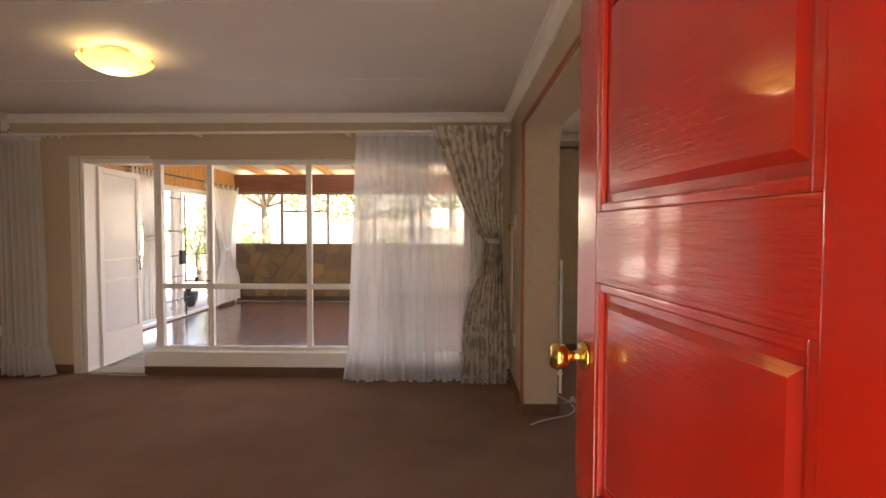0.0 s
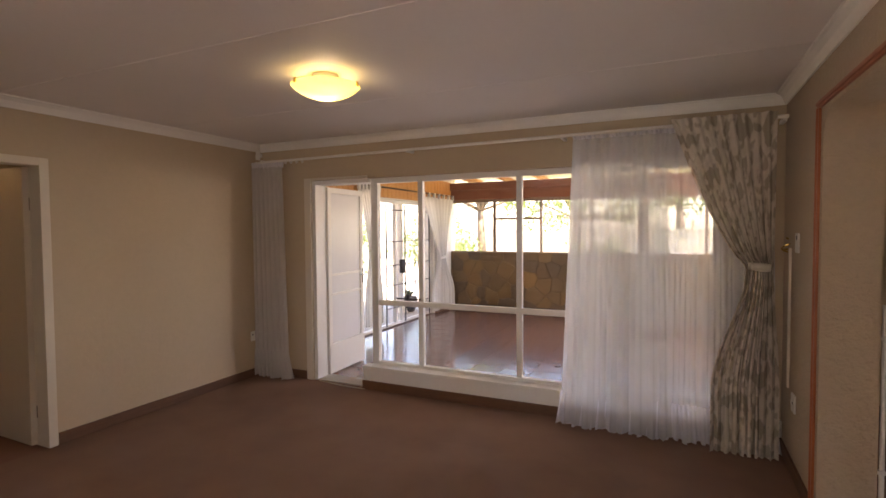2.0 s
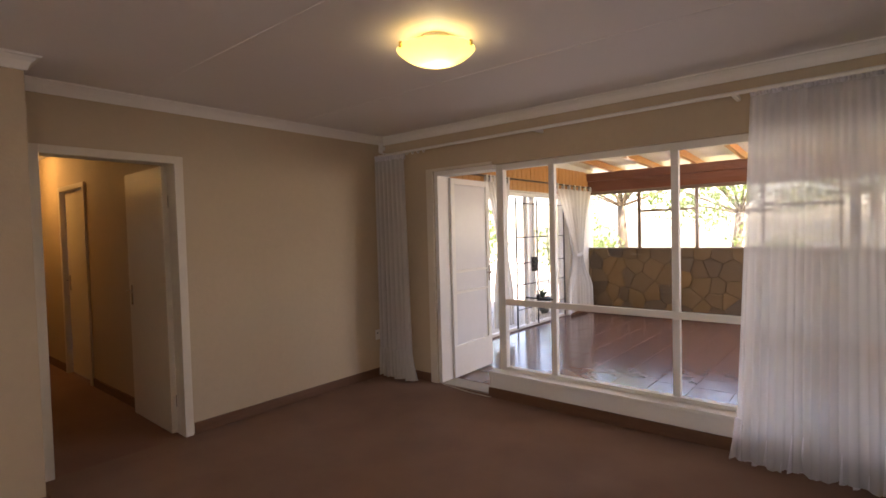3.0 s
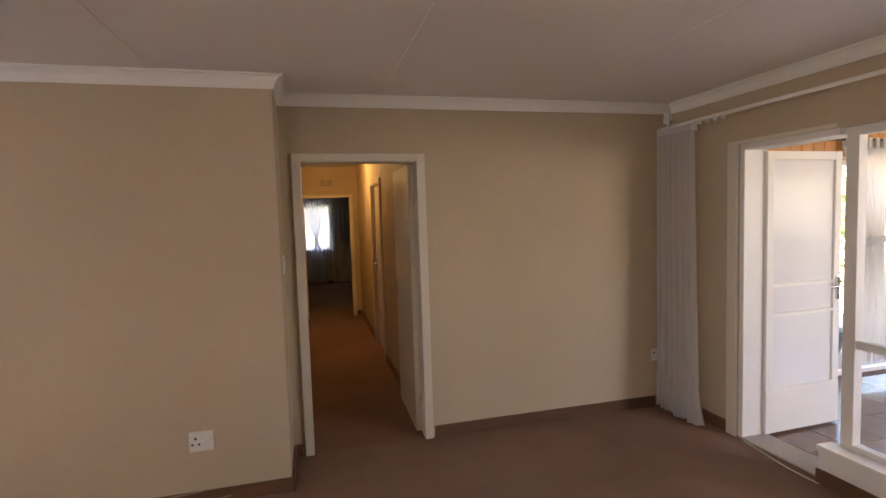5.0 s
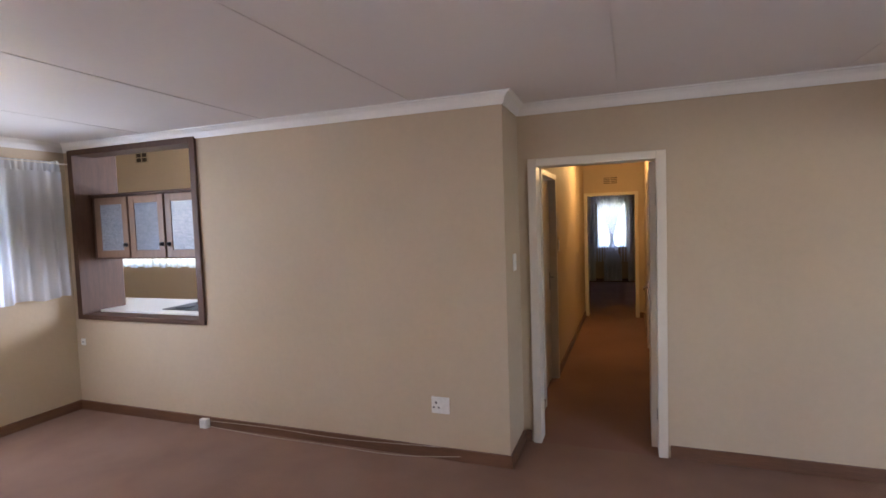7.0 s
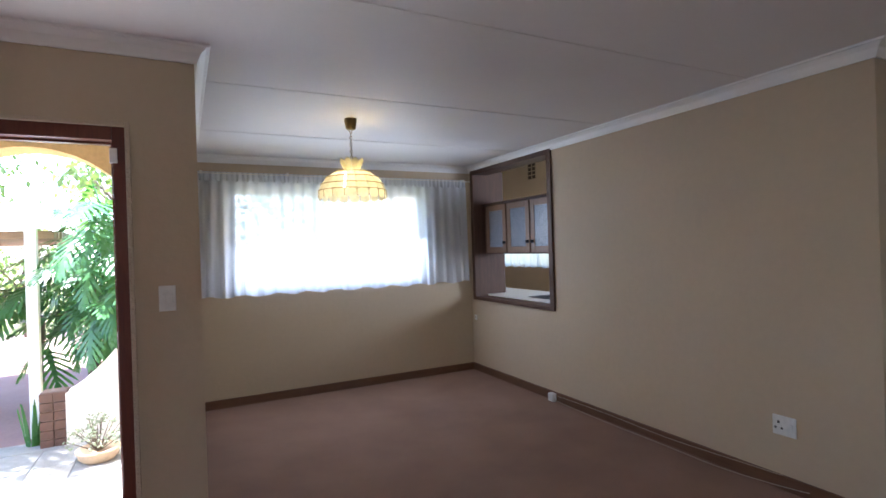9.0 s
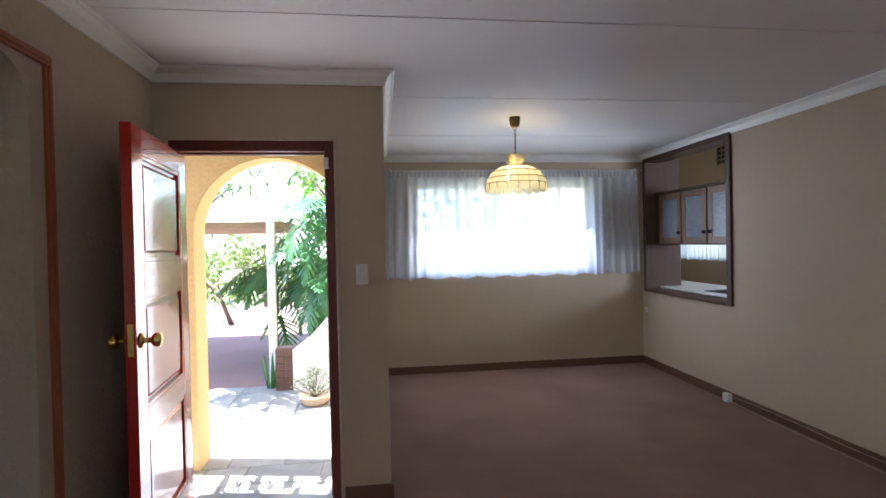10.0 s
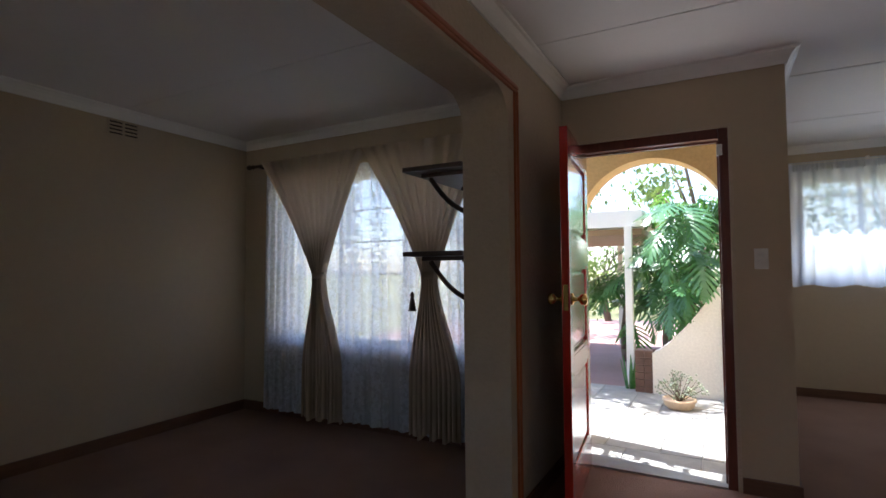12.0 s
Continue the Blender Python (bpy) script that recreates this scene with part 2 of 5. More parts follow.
def wall_mesh(axis, t0, t1, a0, a1, z0, z1, openings=()):
    """A wall along x or y between t0 and t1, with rectangular openings (a0, a1, z0, z1)."""
    bm = bmesh.new()
    cuts = sorted({a0, a1, *[o[0] for o in openings], *[o[1] for o in openings]})
    for lo, hi in zip(cuts, cuts[1:]):
        spans = sorted((o[2], o[3]) for o in openings if o[0] < hi - 1e-6 and o[1] > lo + 1e-6)
        z = z0
        for s0, s1 in spans + [(z1, z1)]:
            if s0 > z + 1e-6:
                if axis == "x":
                    box(bm, lo, hi, t0, t1, z, s0)
                else:
                    box(bm, t0, t1, lo, hi, z, s0)
            z = max(z, s1)
    bmesh.ops.remove_doubles(bm, verts=bm.verts, dist=1e-5)
    return bm


H = 2.46  # ceiling height

# ---- floors ----
fixed("floor", boxed(-4.76, 0.0, -0.13, 4.49, -0.12, 0.0), CARPET, "worn brown pile carpet of the living room", "carpet floor")
fixed("floor_dining", boxed(-4.31, -1.25, -2.77, -0.13, -0.12, 0.0), CARPET, "worn brown pile carpet of the dining end", "carpet floor")
fixed("floor_side", boxed(0.0, 2.98, 0.0, 5.4, -0.12, 0.0), CARPET, "brown pile carpet of the second lounge", "carpet floor")
fixed("floor_hall", boxed(-14.2, -4.76, 0.3, 3.6, -0.12, 0.0), HALLCARPET, "reddish brown carpet of the passage", "carpet floor")
fixed("floor_kitchen", boxed(-7.0, -4.31, -6.6, 1.22, -0.12, -0.002), PAVE, "plain pale kitchen floor", "kitchen floor")

# ---- walls ----
def arch_wall():
    bm = wall_mesh("y", 0.0, 0.25, -0.25, 5.62, 0.0, H, [(1.0, 3.37, 0.0, 2.14)])
    for y0, s in ((1.0, 1), (3.37, -1)):
        pts = [(y0, 1.98)] + [(y0 + s * (0.16 - 0.16 * math.cos(a)), 1.98 + 0.16 * math.sin(a)) for a in [k * math.pi / 16 for k in range(1, 9)]] + [(y0, 2.14)]
        lo = [bm.verts.new((0.0, y, z)) for y, z in pts]
        hi = [bm.verts.new((0.25, y, z)) for y, z in pts]
        bm.faces.new(lo), bm.faces.new(hi)
        for k in range(len(pts)):
            j = (k + 1) % len(pts)
            bm.faces.new((lo[k], lo[j], hi[j], hi[k]))
    return bm


fixed("wall_arch", arch_wall(), ROUGHCAST, "beige textured plaster wall with a wide arched opening", "wall")
fixed("wall_entrance", wall_mesh("x", -0.14, 0.0, -1.25, 0.0, 0.0, H, [(-0.965, -0.07, 0.0, 2.07)]), WALL, "beige painted wall round the front door", "wall")
fixed("wall_dining_east", wall_mesh("y", -1.25, -1.0, -2.77, -0.14, 0.0, H), WALL, "beige painted side wall of the dining end", "wall")
fixed("wall_dining", wall_mesh("x", -3.0, -2.77, -4.49, -1.0, 0.0, H, [(-3.68, -1.62, 1.14, 2.13)]), WALL, "beige painted wall below a wide window", "wall")
fixed("wall_kitchen", wall_mesh("y", -4.49, -4.31, -2.77, 1.34, 0.0, H, [(-2.66, -1.235, 0.875, 2.375)]), WALL, "beige painted wall with a serving hatch", "wall")
fixed("wall_return", boxed(-4.76, -4.49, 1.16, 1.34, 0.0, H), WALL, "short beige return wall beside the passage door", "wall")
fixed("wall_hall", wall_mesh("y", -4.88, -4.76, 1.16, 4.6, 0.0, H, [(1.46, 2.28, 0.0, 2.03)]), WALL, "beige painted wall with the passage doorway", "wall")
fixed("wall_window", wall_mesh("x", 4.38, 4.60, -4.76, 0.0, 0.0, H, [(-4.08, -3.40, 0.0, 2.05), (-3.40, -0.38, 0.20, 2.05)]), WALL, "beige painted wall with a large window and a glass door", "wall")
fixed("wall_side_south", wall_mesh("x", -0.2, 0.05, 0.25, 3.2, 0.0, H, [(0.62, 2.62, 0.66, 2.06)]), WALL, "beige painted wall with a curtained window", "wall")
fixed("wall_side_east", wall_mesh("y", 2.98, 3.2, 0.05, 5.62, 0.0, H), WALL, "plain beige painted wall of the second lounge", "wall")
fixed("wall_side_north", wall_mesh("x", 5.40, 5.62, 0.25, 2.98, 0.0, H, [(1.05, 2.34, 0.0, 2.08)]), WALL, "beige painted wall with glazed double doors", "wall")
fixed("wall_hall_south", wall_mesh("x", 1.22, 1.38, -9.72, -4.88, 0.0, H, [(-6.30, -5.50, 0.0, 2.03)]), WALL, "beige passage wall lit by a warm lamp", "wall")
fixed("wall_hall_north", wall_mesh("x", 2.30, 2.48, -9.72, -4.88, 0.0, H, [(-7.75, -6.95, 0.0, 2.03)]), WALL, "beige passage wall with a door", "wall")
fixed("wall_hall_end", wall_mesh("y", -9.84, -9.72, 0.3, 3.6, 0.0, H, [(1.43, 2.17, 0.0, 1.97)]), WALL, "beige wall at the passage's end with a doorway", "wall")
fixed("wall_bedroom", wall_mesh("y", -14.4, -14.2, 0.3, 3.6, 0.0, H, [(1.33, 2.0, 0.85, 1.95)]), WALL, "beige bedroom wall with a window", "wall")
fixed("wall_bedroom_sides", box(boxed(-14.2, -9.84, 0.1, 0.3, 0.0, H), -14.2, -9.84, 3.6, 3.8, 0.0, H), WALL, "beige bedroom side walls", "wall")
# The second opening is unseen and added to let light into the kitchen.
fixed("wall_kitchen_west", wall_mesh("y", -7.2, -7.0, -6.8, 1.22, 0.0, 3.1, [(-6.4, -2.7, 1.08, 1.80), (-1.2, 0.6, 0.95, 2.2)]), KITCHEN, "tan kitchen wall with a window and an unseen added opening", "wall")
fixed("wall_kitchen_south", box(boxed(-7.0, -4.49, -6.8, -6.6, 0.0, 3.1), -4.49, -4.31, -6.8, -3.0, 0.0, 3.1), KITCHEN, "tan kitchen end wall", "wall")

# ---- ceilings ----
def ceiling(name, x0, x1, y0, y1, joints_x=(), joints_y=(), z=H):
    bm = boxed(x0, x1, y0, y1, z, z + 0.05)
    for y in joints_y:
        box(bm, x0, x1, y - 0.006, y + 0.006, z - 0.003, z)
    for x in joints_x:
        box(bm, x - 0.006, x + 0.006, y0, y1, z - 0.003, z)
    return fixed(name, bm, CEIL, "off-white ceiling boards with thin cover strips", "ceiling")


ceiling("ceiling", -4.76, 0.0, 0.0, 4.38, (), (0.73, 2.03, 3.28))
ceiling("ceiling_dining", -4.31, -1.25, -2.77, 0.0, (), (-0.48, -1.70))
ceiling("ceiling_side", 0.25, 2.98, 0.05, 5.40, (), (1.2, 2.4, 3.6, 4.8))
ceiling("ceiling_hall", -14.2, -4.88, 0.3, 3.6, (-6.2, -7.4))
ceiling("ceiling_kitchen", -7.0, -4.49, -6.6, 1.22, z=3.1)
fixed("roof_slab", box(box(boxed(-14.5, -4.3, -7.0, 4.8, 3.15, 3.25), -4.3, -1.0, -3.6, 4.62, 3.15, 3.25), -1.0, 3.4, -0.25, 5.75, 3.15, 3.25), STUCCO, "flat roof over the house", "roof")
def cornice(name, corners, side, closed=False):
    """Coved ceiling trim along a run of corners; side: +1 for a room on the left of the run."""
    prof = [(0.0, -0.075), (0.012, -0.075), (0.016, -0.062), (0.03, -0.032), (0.052, -0.012), (0.066, -0.010), (0.070, 0.0), (0.0, 0.0)]
    bm = bmesh.new()
    pts = [Vector(c) for c in corners]
    rows = []
    for k, p in enumerate(pts):
        dirs = []
        if k > 0:
            dirs.append((p - pts[k - 1]).normalized())
        if k < len(pts) - 1:
            dirs.append((pts[k + 1] - p).normalized())
        norms = [Vector((-d.y, d.x)) * side for d in dirs]
        n = norms[0] if len(norms) == 1 else (norms[0] + norms[1]) / (1 + norms[0].dot(norms[1]))
        rows.append([bm.verts.new((p.x + n.x * a, p.y + n.y * a, H - 0.001 + b)) for a, b in prof])
    for r0, r1 in zip(rows, rows[1:]):
        for k in range(len(prof)):
            j = (k + 1) % len(prof)
            bm.faces.new((r0[k], r0[j], r1[j], r1[k]))
    bm.faces.new(rows[0]), bm.faces.new(rows[-1])
    return fixed(name, bm, WHITE, "white coved plaster cornice", "cornice")


cornice("cornice", [(0.0, 0.0), (0.0, 4.38), (-4.76, 4.38), (-4.76, 1.34), (-4.31, 1.34), (-4.31, -2.77), (-1.25, -2.77), (-1.25, 0.0), (0.0, 0.0)], 1)
cornice("cornice_side", [(0.25, 0.05), (0.25, 5.40), (2.98, 5.40), (2.98, 0.05), (0.25, 0.05)], -1)


def skirting(name, runs):
    """Straight runs of board: (axis, wall plane, outward sign, from, to)."""
    bm = bmesh.new()
    for axis, w, s, a0, a1 in runs:
        lo, hi = sorted((w, w + s * 0.016))
        if axis == "x":
            box(bm, a0, a1, lo, hi, 0.0, 0.085, 0.004)
        else:
            box(bm, lo, hi, a0, a1, 0.0, 0.085, 0.004)
    return fixed(name, bm, SKIRT, "dark brown wooden skirting board", "skirting board")


skirting("baseboard", [("y", -4.31, 1, -2.754, 1.34), ("x", -2.77, 1, -4.31, -1.25), ("y", -1.25, -1, -2.754, 0.0), ("x", 0.0, 1, -1.266, -0.987),
                       ("x", 1.34, 1, -4.744, -4.294), ("y", -4.76, 1, 1.356, 1.40), ("y", -4.76, 1, 2.34, 4.364), ("x", 4.38, -1, -4.76, -4.15), ("x", 4.338, -1, -3.45, -0.0),
                       ("y", 0.0, -1, 3.37, 4.32), ("y", 0.0, -1, 0.03, 1.0), ("x", 3.37, -1, -0.016, 0.25), ("x", 1.0, 1, 0.0, 0.25)])
skirting("baseboard_side", [("y", 2.98, -1, 0.066, 5.384), ("x", 5.40, -1, 0.25, 1.0), ("x", 5.40, -1, 2.39, 2.98), ("x", 0.05, 1, 0.25, 2.98), ("y", 0.25, 1, 3.376, 5.384), ("y", 0.25, 1, 0.066, 0.984)])
skirting("baseboard_hall", [("x", 1.38, 1, -9.70, -6.37), ("x", 1.38, 1, -5.43, -4.9), ("x", 2.30, -1, -6.88, -4.9), ("x", 2.30, -1, -9.70, -7.82), ("y", -14.2, 1, 0.3, 3.6), ("y", -9.72, 1, 2.22, 2.28)])

# ---- outside ground ----
def ground():
    bm = bmesh.new()
    bmesh.ops.create_grid(bm, x_segments=1, y_segments=1, size=400, matrix=Matrix.Translation((0, 0, -0.205)))
    return bm


fixed("ground", ground(), LAWN, "sunlit lawn round the house", "lawn")


# ---- curtains ----
def curtain(name, axis, plane, side, z0, z1, edges, folds, amp, material, parent=None, label="", rows=40, seed=1, hem=0.0):
    """A hanging cloth along x or y. edges(v) gives both ends at the height share v (0 foot, 1 head); the cloth keeps its folds and bunches where it narrows."""
    rng = random.Random(seed)
    n = folds * 10
    full = max(abs(edges(v / 20)[1] - edges(v / 20)[0]) for v in range(21))
    shift = [rng.uniform(-0.35, 0.35) for _ in range(folds + 2)]
    high = [rng.uniform(0.6, 1.25) for _ in range(folds + 2)]
    bm = bmesh.new()
    grid = []
    for r in range(rows + 1):
        v = r / rows
        a0, a1 = edges(v)
        tight = max(0.25, abs(a1 - a0) / full)
        row = []
        for k in range(n + 1):
            u = k / n
            f = u * folds
            i = int(f)
            w = f - i
            sh = shift[i] * (1 - w) + shift[i + 1] * w
            hi = high[i] * (1 - w) + high[i + 1] * w
            wave = math.sin(2 * math.pi * (f + sh * (1 - v)))
            depth = amp * hi * (0.55 + 0.45 * (1 - v)) * (0.7 + 0.3 / tight) * wave
            a = a0 + (a1 - a0) * u + 0.25 * amp * math.cos(4 * math.pi * f + sh) * (1 - v)
            z = z0 + (z1 - z0) * v
            if r == 0:
                z += hem * math.sin(2 * math.pi * f * 0.37 + sh)
            d = plane + side * (amp * 1.4 + depth)
            row.append(bm.verts.new((a, d, z) if axis == "x" else (d, a, z)))
        grid.append(row)
    for lo, hi in zip(grid, grid[1:]):
        for k in range(n):
            bm.faces.new((lo[k], lo[k + 1], hi[k + 1], hi[k]))
    return part(name, bm, material, parent, label, smooth=True)


def ease(v):
    return v * v * (3 - 2 * v)


def tied(top, tie, foot, v_tie, sweep=1.15):
    """Edges of a drape that is gathered by a tie-back at the height share v_tie."""
    def edges(v):
        if v > v_tie:
            s = ((v - v_tie) / (1 - v_tie)) ** sweep
            return tuple(t + (h - t) * s for t, h in zip(tie, top))
        s = ease(min(1.0, (v_tie - v) / v_tie * 1.5))
        return tuple(t + (f - t) * s for t, f in zip(tie, foot))
    return edges


def straight(top, foot):
    return lambda v: tuple(f + (t - f) * v for t, f in zip(top, foot))


def tie_band(parent, axis, centre, plane, z, width, material):
    bm = bmesh.new()
    c = (centre, plane, z) if axis == "x" else (plane, centre, z)
    bmesh.ops.create_cone(bm, cap_ends=True, segments=20, radius1=1, radius2=1, depth=0.05,
                          matrix=Matrix.LocRotScale(c, Euler((0.12, 0.1, 0)), (width, 0.05, 1) if axis == "x" else (0.05, width, 1)))
    return part("tie_back", bm, material, parent, smooth=True)


# living room window
sheer = thing("sheer_curtain", (-4.52, 4.3, 0.0), "narrow white sheer curtain pushed into the corner", "curtain")
sheer.matrix_world = Matrix()
curtain("cloth", "x", 4.27, -1, 0.30, 2.20, straight((-4.74, -4.33), (-4.73, -4.28)), 7, 0.026, SHEER, sheer, seed=3)
curtain("frill", "x", 4.27, -1, 0.02, 0.31, straight((-4.73, -4.28), (-4.74, -4.24)), 9, 0.034, SHEER, sheer, "gathered white frill", 10, 4, 0.006)
curtain("heading", "x", 4.27, -1, 2.19, 2.26, straight((-4.76, -4.32), (-4.74, -4.33)), 14, 0.016, SHEER2, sheer, "", 4, 5)
sheer = thing("sheer_curtain", (0, 0, 0), "long white sheer curtain with a frilled hem", "curtain")
curtain("cloth", "x", 4.235, -1, 0.27, 2.22, straight((-1.41, -0.10), (-1.50, -0.06)), 19, 0.024, SHEER, sheer, seed=7)
curtain("frill", "x", 4.235, -1, 0.01, 0.28, straight((-1.50, -0.06), (-1.54, -0.03)), 25, 0.032, SHEER2, sheer, "gathered white frill", 10, 8, 0.010)
curtain("heading", "x", 4.235, -1, 2.21, 2.28, straight((-1.42, -0.10), (-1.41, -0.10)), 36, 0.014, SHEER2, sheer, "", 4, 9)


def leaf_print():
    m = cloth("printed_drape_cloth", (0.56, 0.51, 0.43), 0.22, 0.0)
    t = m.node_tree
    p = t.nodes["Principled BSDF"]
    n = noise_tex(t, 11, 2, 0.5, (1.0, 1.0, 0.6))
    col = ramp(t, n, [(0.41, (0.36, 0.31, 0.24)), (0.46, (0.66, 0.60, 0.51)), (0.58, (0.74, 0.68, 0.59)), (0.63, (0.42, 0.365, 0.29))])
    t.links.new(col, p.inputs["Base Color"])
    return m


sheer2 = thing("sheer_curtain", (0, 0, 0), "second layer of white sheer curtain", "curtain")
curtain("cloth", "x", 4.185, -1, 0.02, 2.22, straight((-1.40, -0.74), (-1.47, -0.70)), 9, 0.022, SHEER, sheer2, seed=17, hem=0.012)


PRINT = leaf_print()
drape = thing("printed_drape", (0, 0, 0), "taupe leaf-printed drape held by a tie-back", "curtain")
curtain("cloth", "x", 4.155, -1, 0.01, 2.30, tied((-0.72, -0.09), (-0.255, -0.10), (-0.46, -0.06), 0.56, 0.72), 9, 0.030, PRINT, drape, rows=60, seed=12)
tie_band(drape, "x", -0.18, 4.115, 1.29, 0.07, PRINT)
rail = thing("curtain_rail", (0, 0, 0), "white painted curtain rail on the window wall", "curtain rail")
part("rail", rodded((-4.70, 4.255, 2.255), (-0.015, 4.20, 2.275), 0.013), WHITE, rail)
for x in (-4.6, -2.9, -1.5, -0.03):
    part("bracket", boxed(x - 0.012, x + 0.012, 4.225, 4.38, 2.25, 2.275, 0.003), WHITE, rail)
for k in range(22):
    part("ring", rodded((-4.30 + k * 0.012, 4.25, 2.24), (-4.294 + k * 0.012, 4.25, 2.24), 0.018, 10), WHITE, rail) if k % 6 == 0 else None

# dining window
net = thing("net_curtain", (0, 0, 0), "short white net curtain over the dining window", "curtain")
curtain("cloth", "x", -2.72, 1, 1.08, 2.20, straight((-4.22, -1.28), (-4.25, -1.27)), 26, 0.022, NET, net, seed=21, hem=0.012)
curtain("heading", "x", -2.72, 1, 2.195, 2.29, straight((-4.22, -1.28), (-4.22, -1.28)), 60, 0.012, NET, net, "", 5, 22)
wire = thing("curtain_wire", (0, 0, 0), "thin white curtain wire with wall hooks", "curtain rail")
part("wire", rodded((-4.29, -2.70, 2.275), (-1.26, -2.70, 2.275), 0.005, 8), WHITE, wire)
for x in (-4.2, -2.15, -1.35):
    part("hook", boxed(x - 0.01, x + 0.01, -2.77, -2.695, 2.265, 2.30, 0.003), WHITE, wire)

# second lounge, south window
lace_mat = cloth("white_lace", (0.78, 0.83, 0.93), 0.5, 0.3)
lt = lace_mat.node_tree
spots = noise_tex(lt, 34, 2, 0.6)
stripes = noise_tex(lt, 5.0, 1, 0.3, (1.0, 0.0, 0.0))
both = lt.nodes.new("ShaderNodeMath")
both.operation = "MULTIPLY"
lt.links.new(spots, both.inputs[0]), lt.links.new(stripes, both.inputs[1])
fac = lt.nodes.new("ShaderNodeMapRange")
fac.inputs["From Min"].default_value, fac.inputs["From Max"].default_value = 0.20, 0.32
fac.inputs["To Min"].default_value, fac.inputs["To Max"].default_value = 0.24, 0.02
lt.links.new(both.outputs[0], fac.inputs["Value"])
last_mix = [n for n in lt.nodes if n.type == "MIX_SHADER"][-1]
lt.links.new(fac.outputs["Result"], last_mix.inputs[0])
lace = thing("lace_curtain", (0, 0, 0), "full-length white lace curtain", "curtain")
curtain("cloth", "x", 0.07, 1, 0.05, 2.12, straight((0.62, 2.66), (0.58, 2.70)), 24, 0.018, lace_mat, lace, seed=31, hem=0.006)
for top, tie, foot, sd in (((2.66, 1.50), (2.03, 1.93), (2.14, 1.76), 33), ((1.56, 0.44), (0.99, 0.88), (1.10, 0.70), 35)):
    d = thing("cream_curtain", (0, 0, 0), "cream curtain drawn together by a tie-back", "curtain", "cream curtains of the second lounge")
    curtain("cloth", "x", 0.13, 1, 0.06, 2.22, tied(top, tie, foot, 0.535), 10, 0.024, LINEN, d, rows=50, seed=sd, hem=0.02)
    tie_band(d, "x", (tie[0] + tie[1]) / 2, 0.165, 1.215, 0.055, LINEN)
    if sd == 35:
        part("tassel", lathe(bmesh.new(), [(0.004, 0.14), (0.016, 0.12), (0.012, 0.10), (0.02, 0.06), (0.03, 0.0)], (1.06, 0.20, 0.96), 12), DARKWOOD, d, "dark hanging tassel", True)
pole = thing("curtain_pole", (0, 0, 0), "dark wooden curtain pole with turned ends", "curtain rail")
part("pole", rodded((0.40, 0.118, 2.205), (2.80, 0.118, 2.205), 0.014), DARKWOOD, pole)
part("finial", lathe(bmesh.new(), [(0.0, 0.0), (0.02, 0.01), (0.012, 0.03), (0.024, 0.055), (0.018, 0.08), (0.0, 0.09)], (2.80, 0.118, 2.205), 14, Matrix.Rotation(radians(90), 3, "Y")), DARKWOOD, pole, "", True)
for x in (0.6, 1.55, 2.72):
    part("bracket", boxed(x - 0.012, x + 0.012, 0.05, 0.118, 2.185, 2.205, 0.003), DARKWOOD, pole)

# second lounge, north doors
d = thing("cream_curtain", (0, 0, 0), "cream curtain gathered before the glazed doors", "curtain", "cream curtains of the second lounge")
curtain("cloth", "x", 5.33, -1, 0.06, 2.28, tied((0.92, 1.98), (1.29, 1.40), (1.13, 1.54), 0.52), 10, 0.024, PALECLOTH, d, rows=50, seed=41)
tie_band(d, "x", 1.345, 5.295, 1.21, 0.06, PALECLOTH)
pole = thing("curtain_pole", (0, 0, 0), "dark curtain pole over the glazed doors", "curtain rail")
part("pole", rodded((0.70, 5.30, 2.295), (2.85, 5.30, 2.295), 0.013), DARKWOOD, pole)
part("finial", lathe(bmesh.new(), [(0.0, 0.0), (0.02, 0.01), (0.012, 0.03), (0.024, 0.055), (0.0, 0.08)], (0.70, 5.30, 2.295), 14, Matrix.Rotation(radians(-90), 3, "Y")), DARKWOOD, pole, "", True)
for x in (0.85, 1.9, 2.75):
    part("bracket", boxed(x - 0.012, x + 0.012, 5.30, 5.40, 2.275, 2.295, 0.003), DARKWOOD, pole)

# bedroom at the end of the passage
d = thing("bedroom_curtain", (0, 0, 0), "pale sheer bedroom curtain tied in the middle", "curtain")
curtain("cloth", "y", -14.12, 1, 0.04, 2.12, tied((1.22, 2.0), (1.62, 1.70), (1.46, 1.88), 0.52), 10, 0.02, SHEER2, d, seed=51)
curtain("net", "y", -14.22, 1, 0.5, 2.12, straight((1.25, 2.05), (1.25, 2.05)), 12, 0.015, SHEER2, d, "white net", seed=52)
for a0, a1 in ((0.5, 1.27), (2.02, 2.9)):
    d = thing("bedroom_drape", (0, 0, 0), "grey-blue drape of the far bedroom", "curtain", "bedroom drapes")
    curtain("cloth", "y", -14.17, 1, 0.03, 2.12, straight((a0, a1), (a0, a1)), 9, 0.02, WHITECURT, d, seed=int(a0 * 10))


# ---- windows and doors ----
def pane(name, parent, x0, x1, y0, y1, z0, z1, material=None):
    ob = part(name, boxed(x0, x1, y0, y1, z0, z1), material or GLASS, parent)
    ob.visible_shadow = False
    return ob


def bars(parent, axis, plane, thick, items, material, name="bar"):
    """Frame bars (a0, a1, z0, z1) in one upright plane."""
    for a0, a1, z0, z1 in items:
        if axis == "x":
            bm = boxed(a0, a1, plane - thick / 2, plane + thick / 2, z0, z1, 0.004)
        else:
            bm = boxed(plane - thick / 2, plane + thick / 2, a0, a1, z0, z1, 0.004)
        part(name, bm, material, parent)


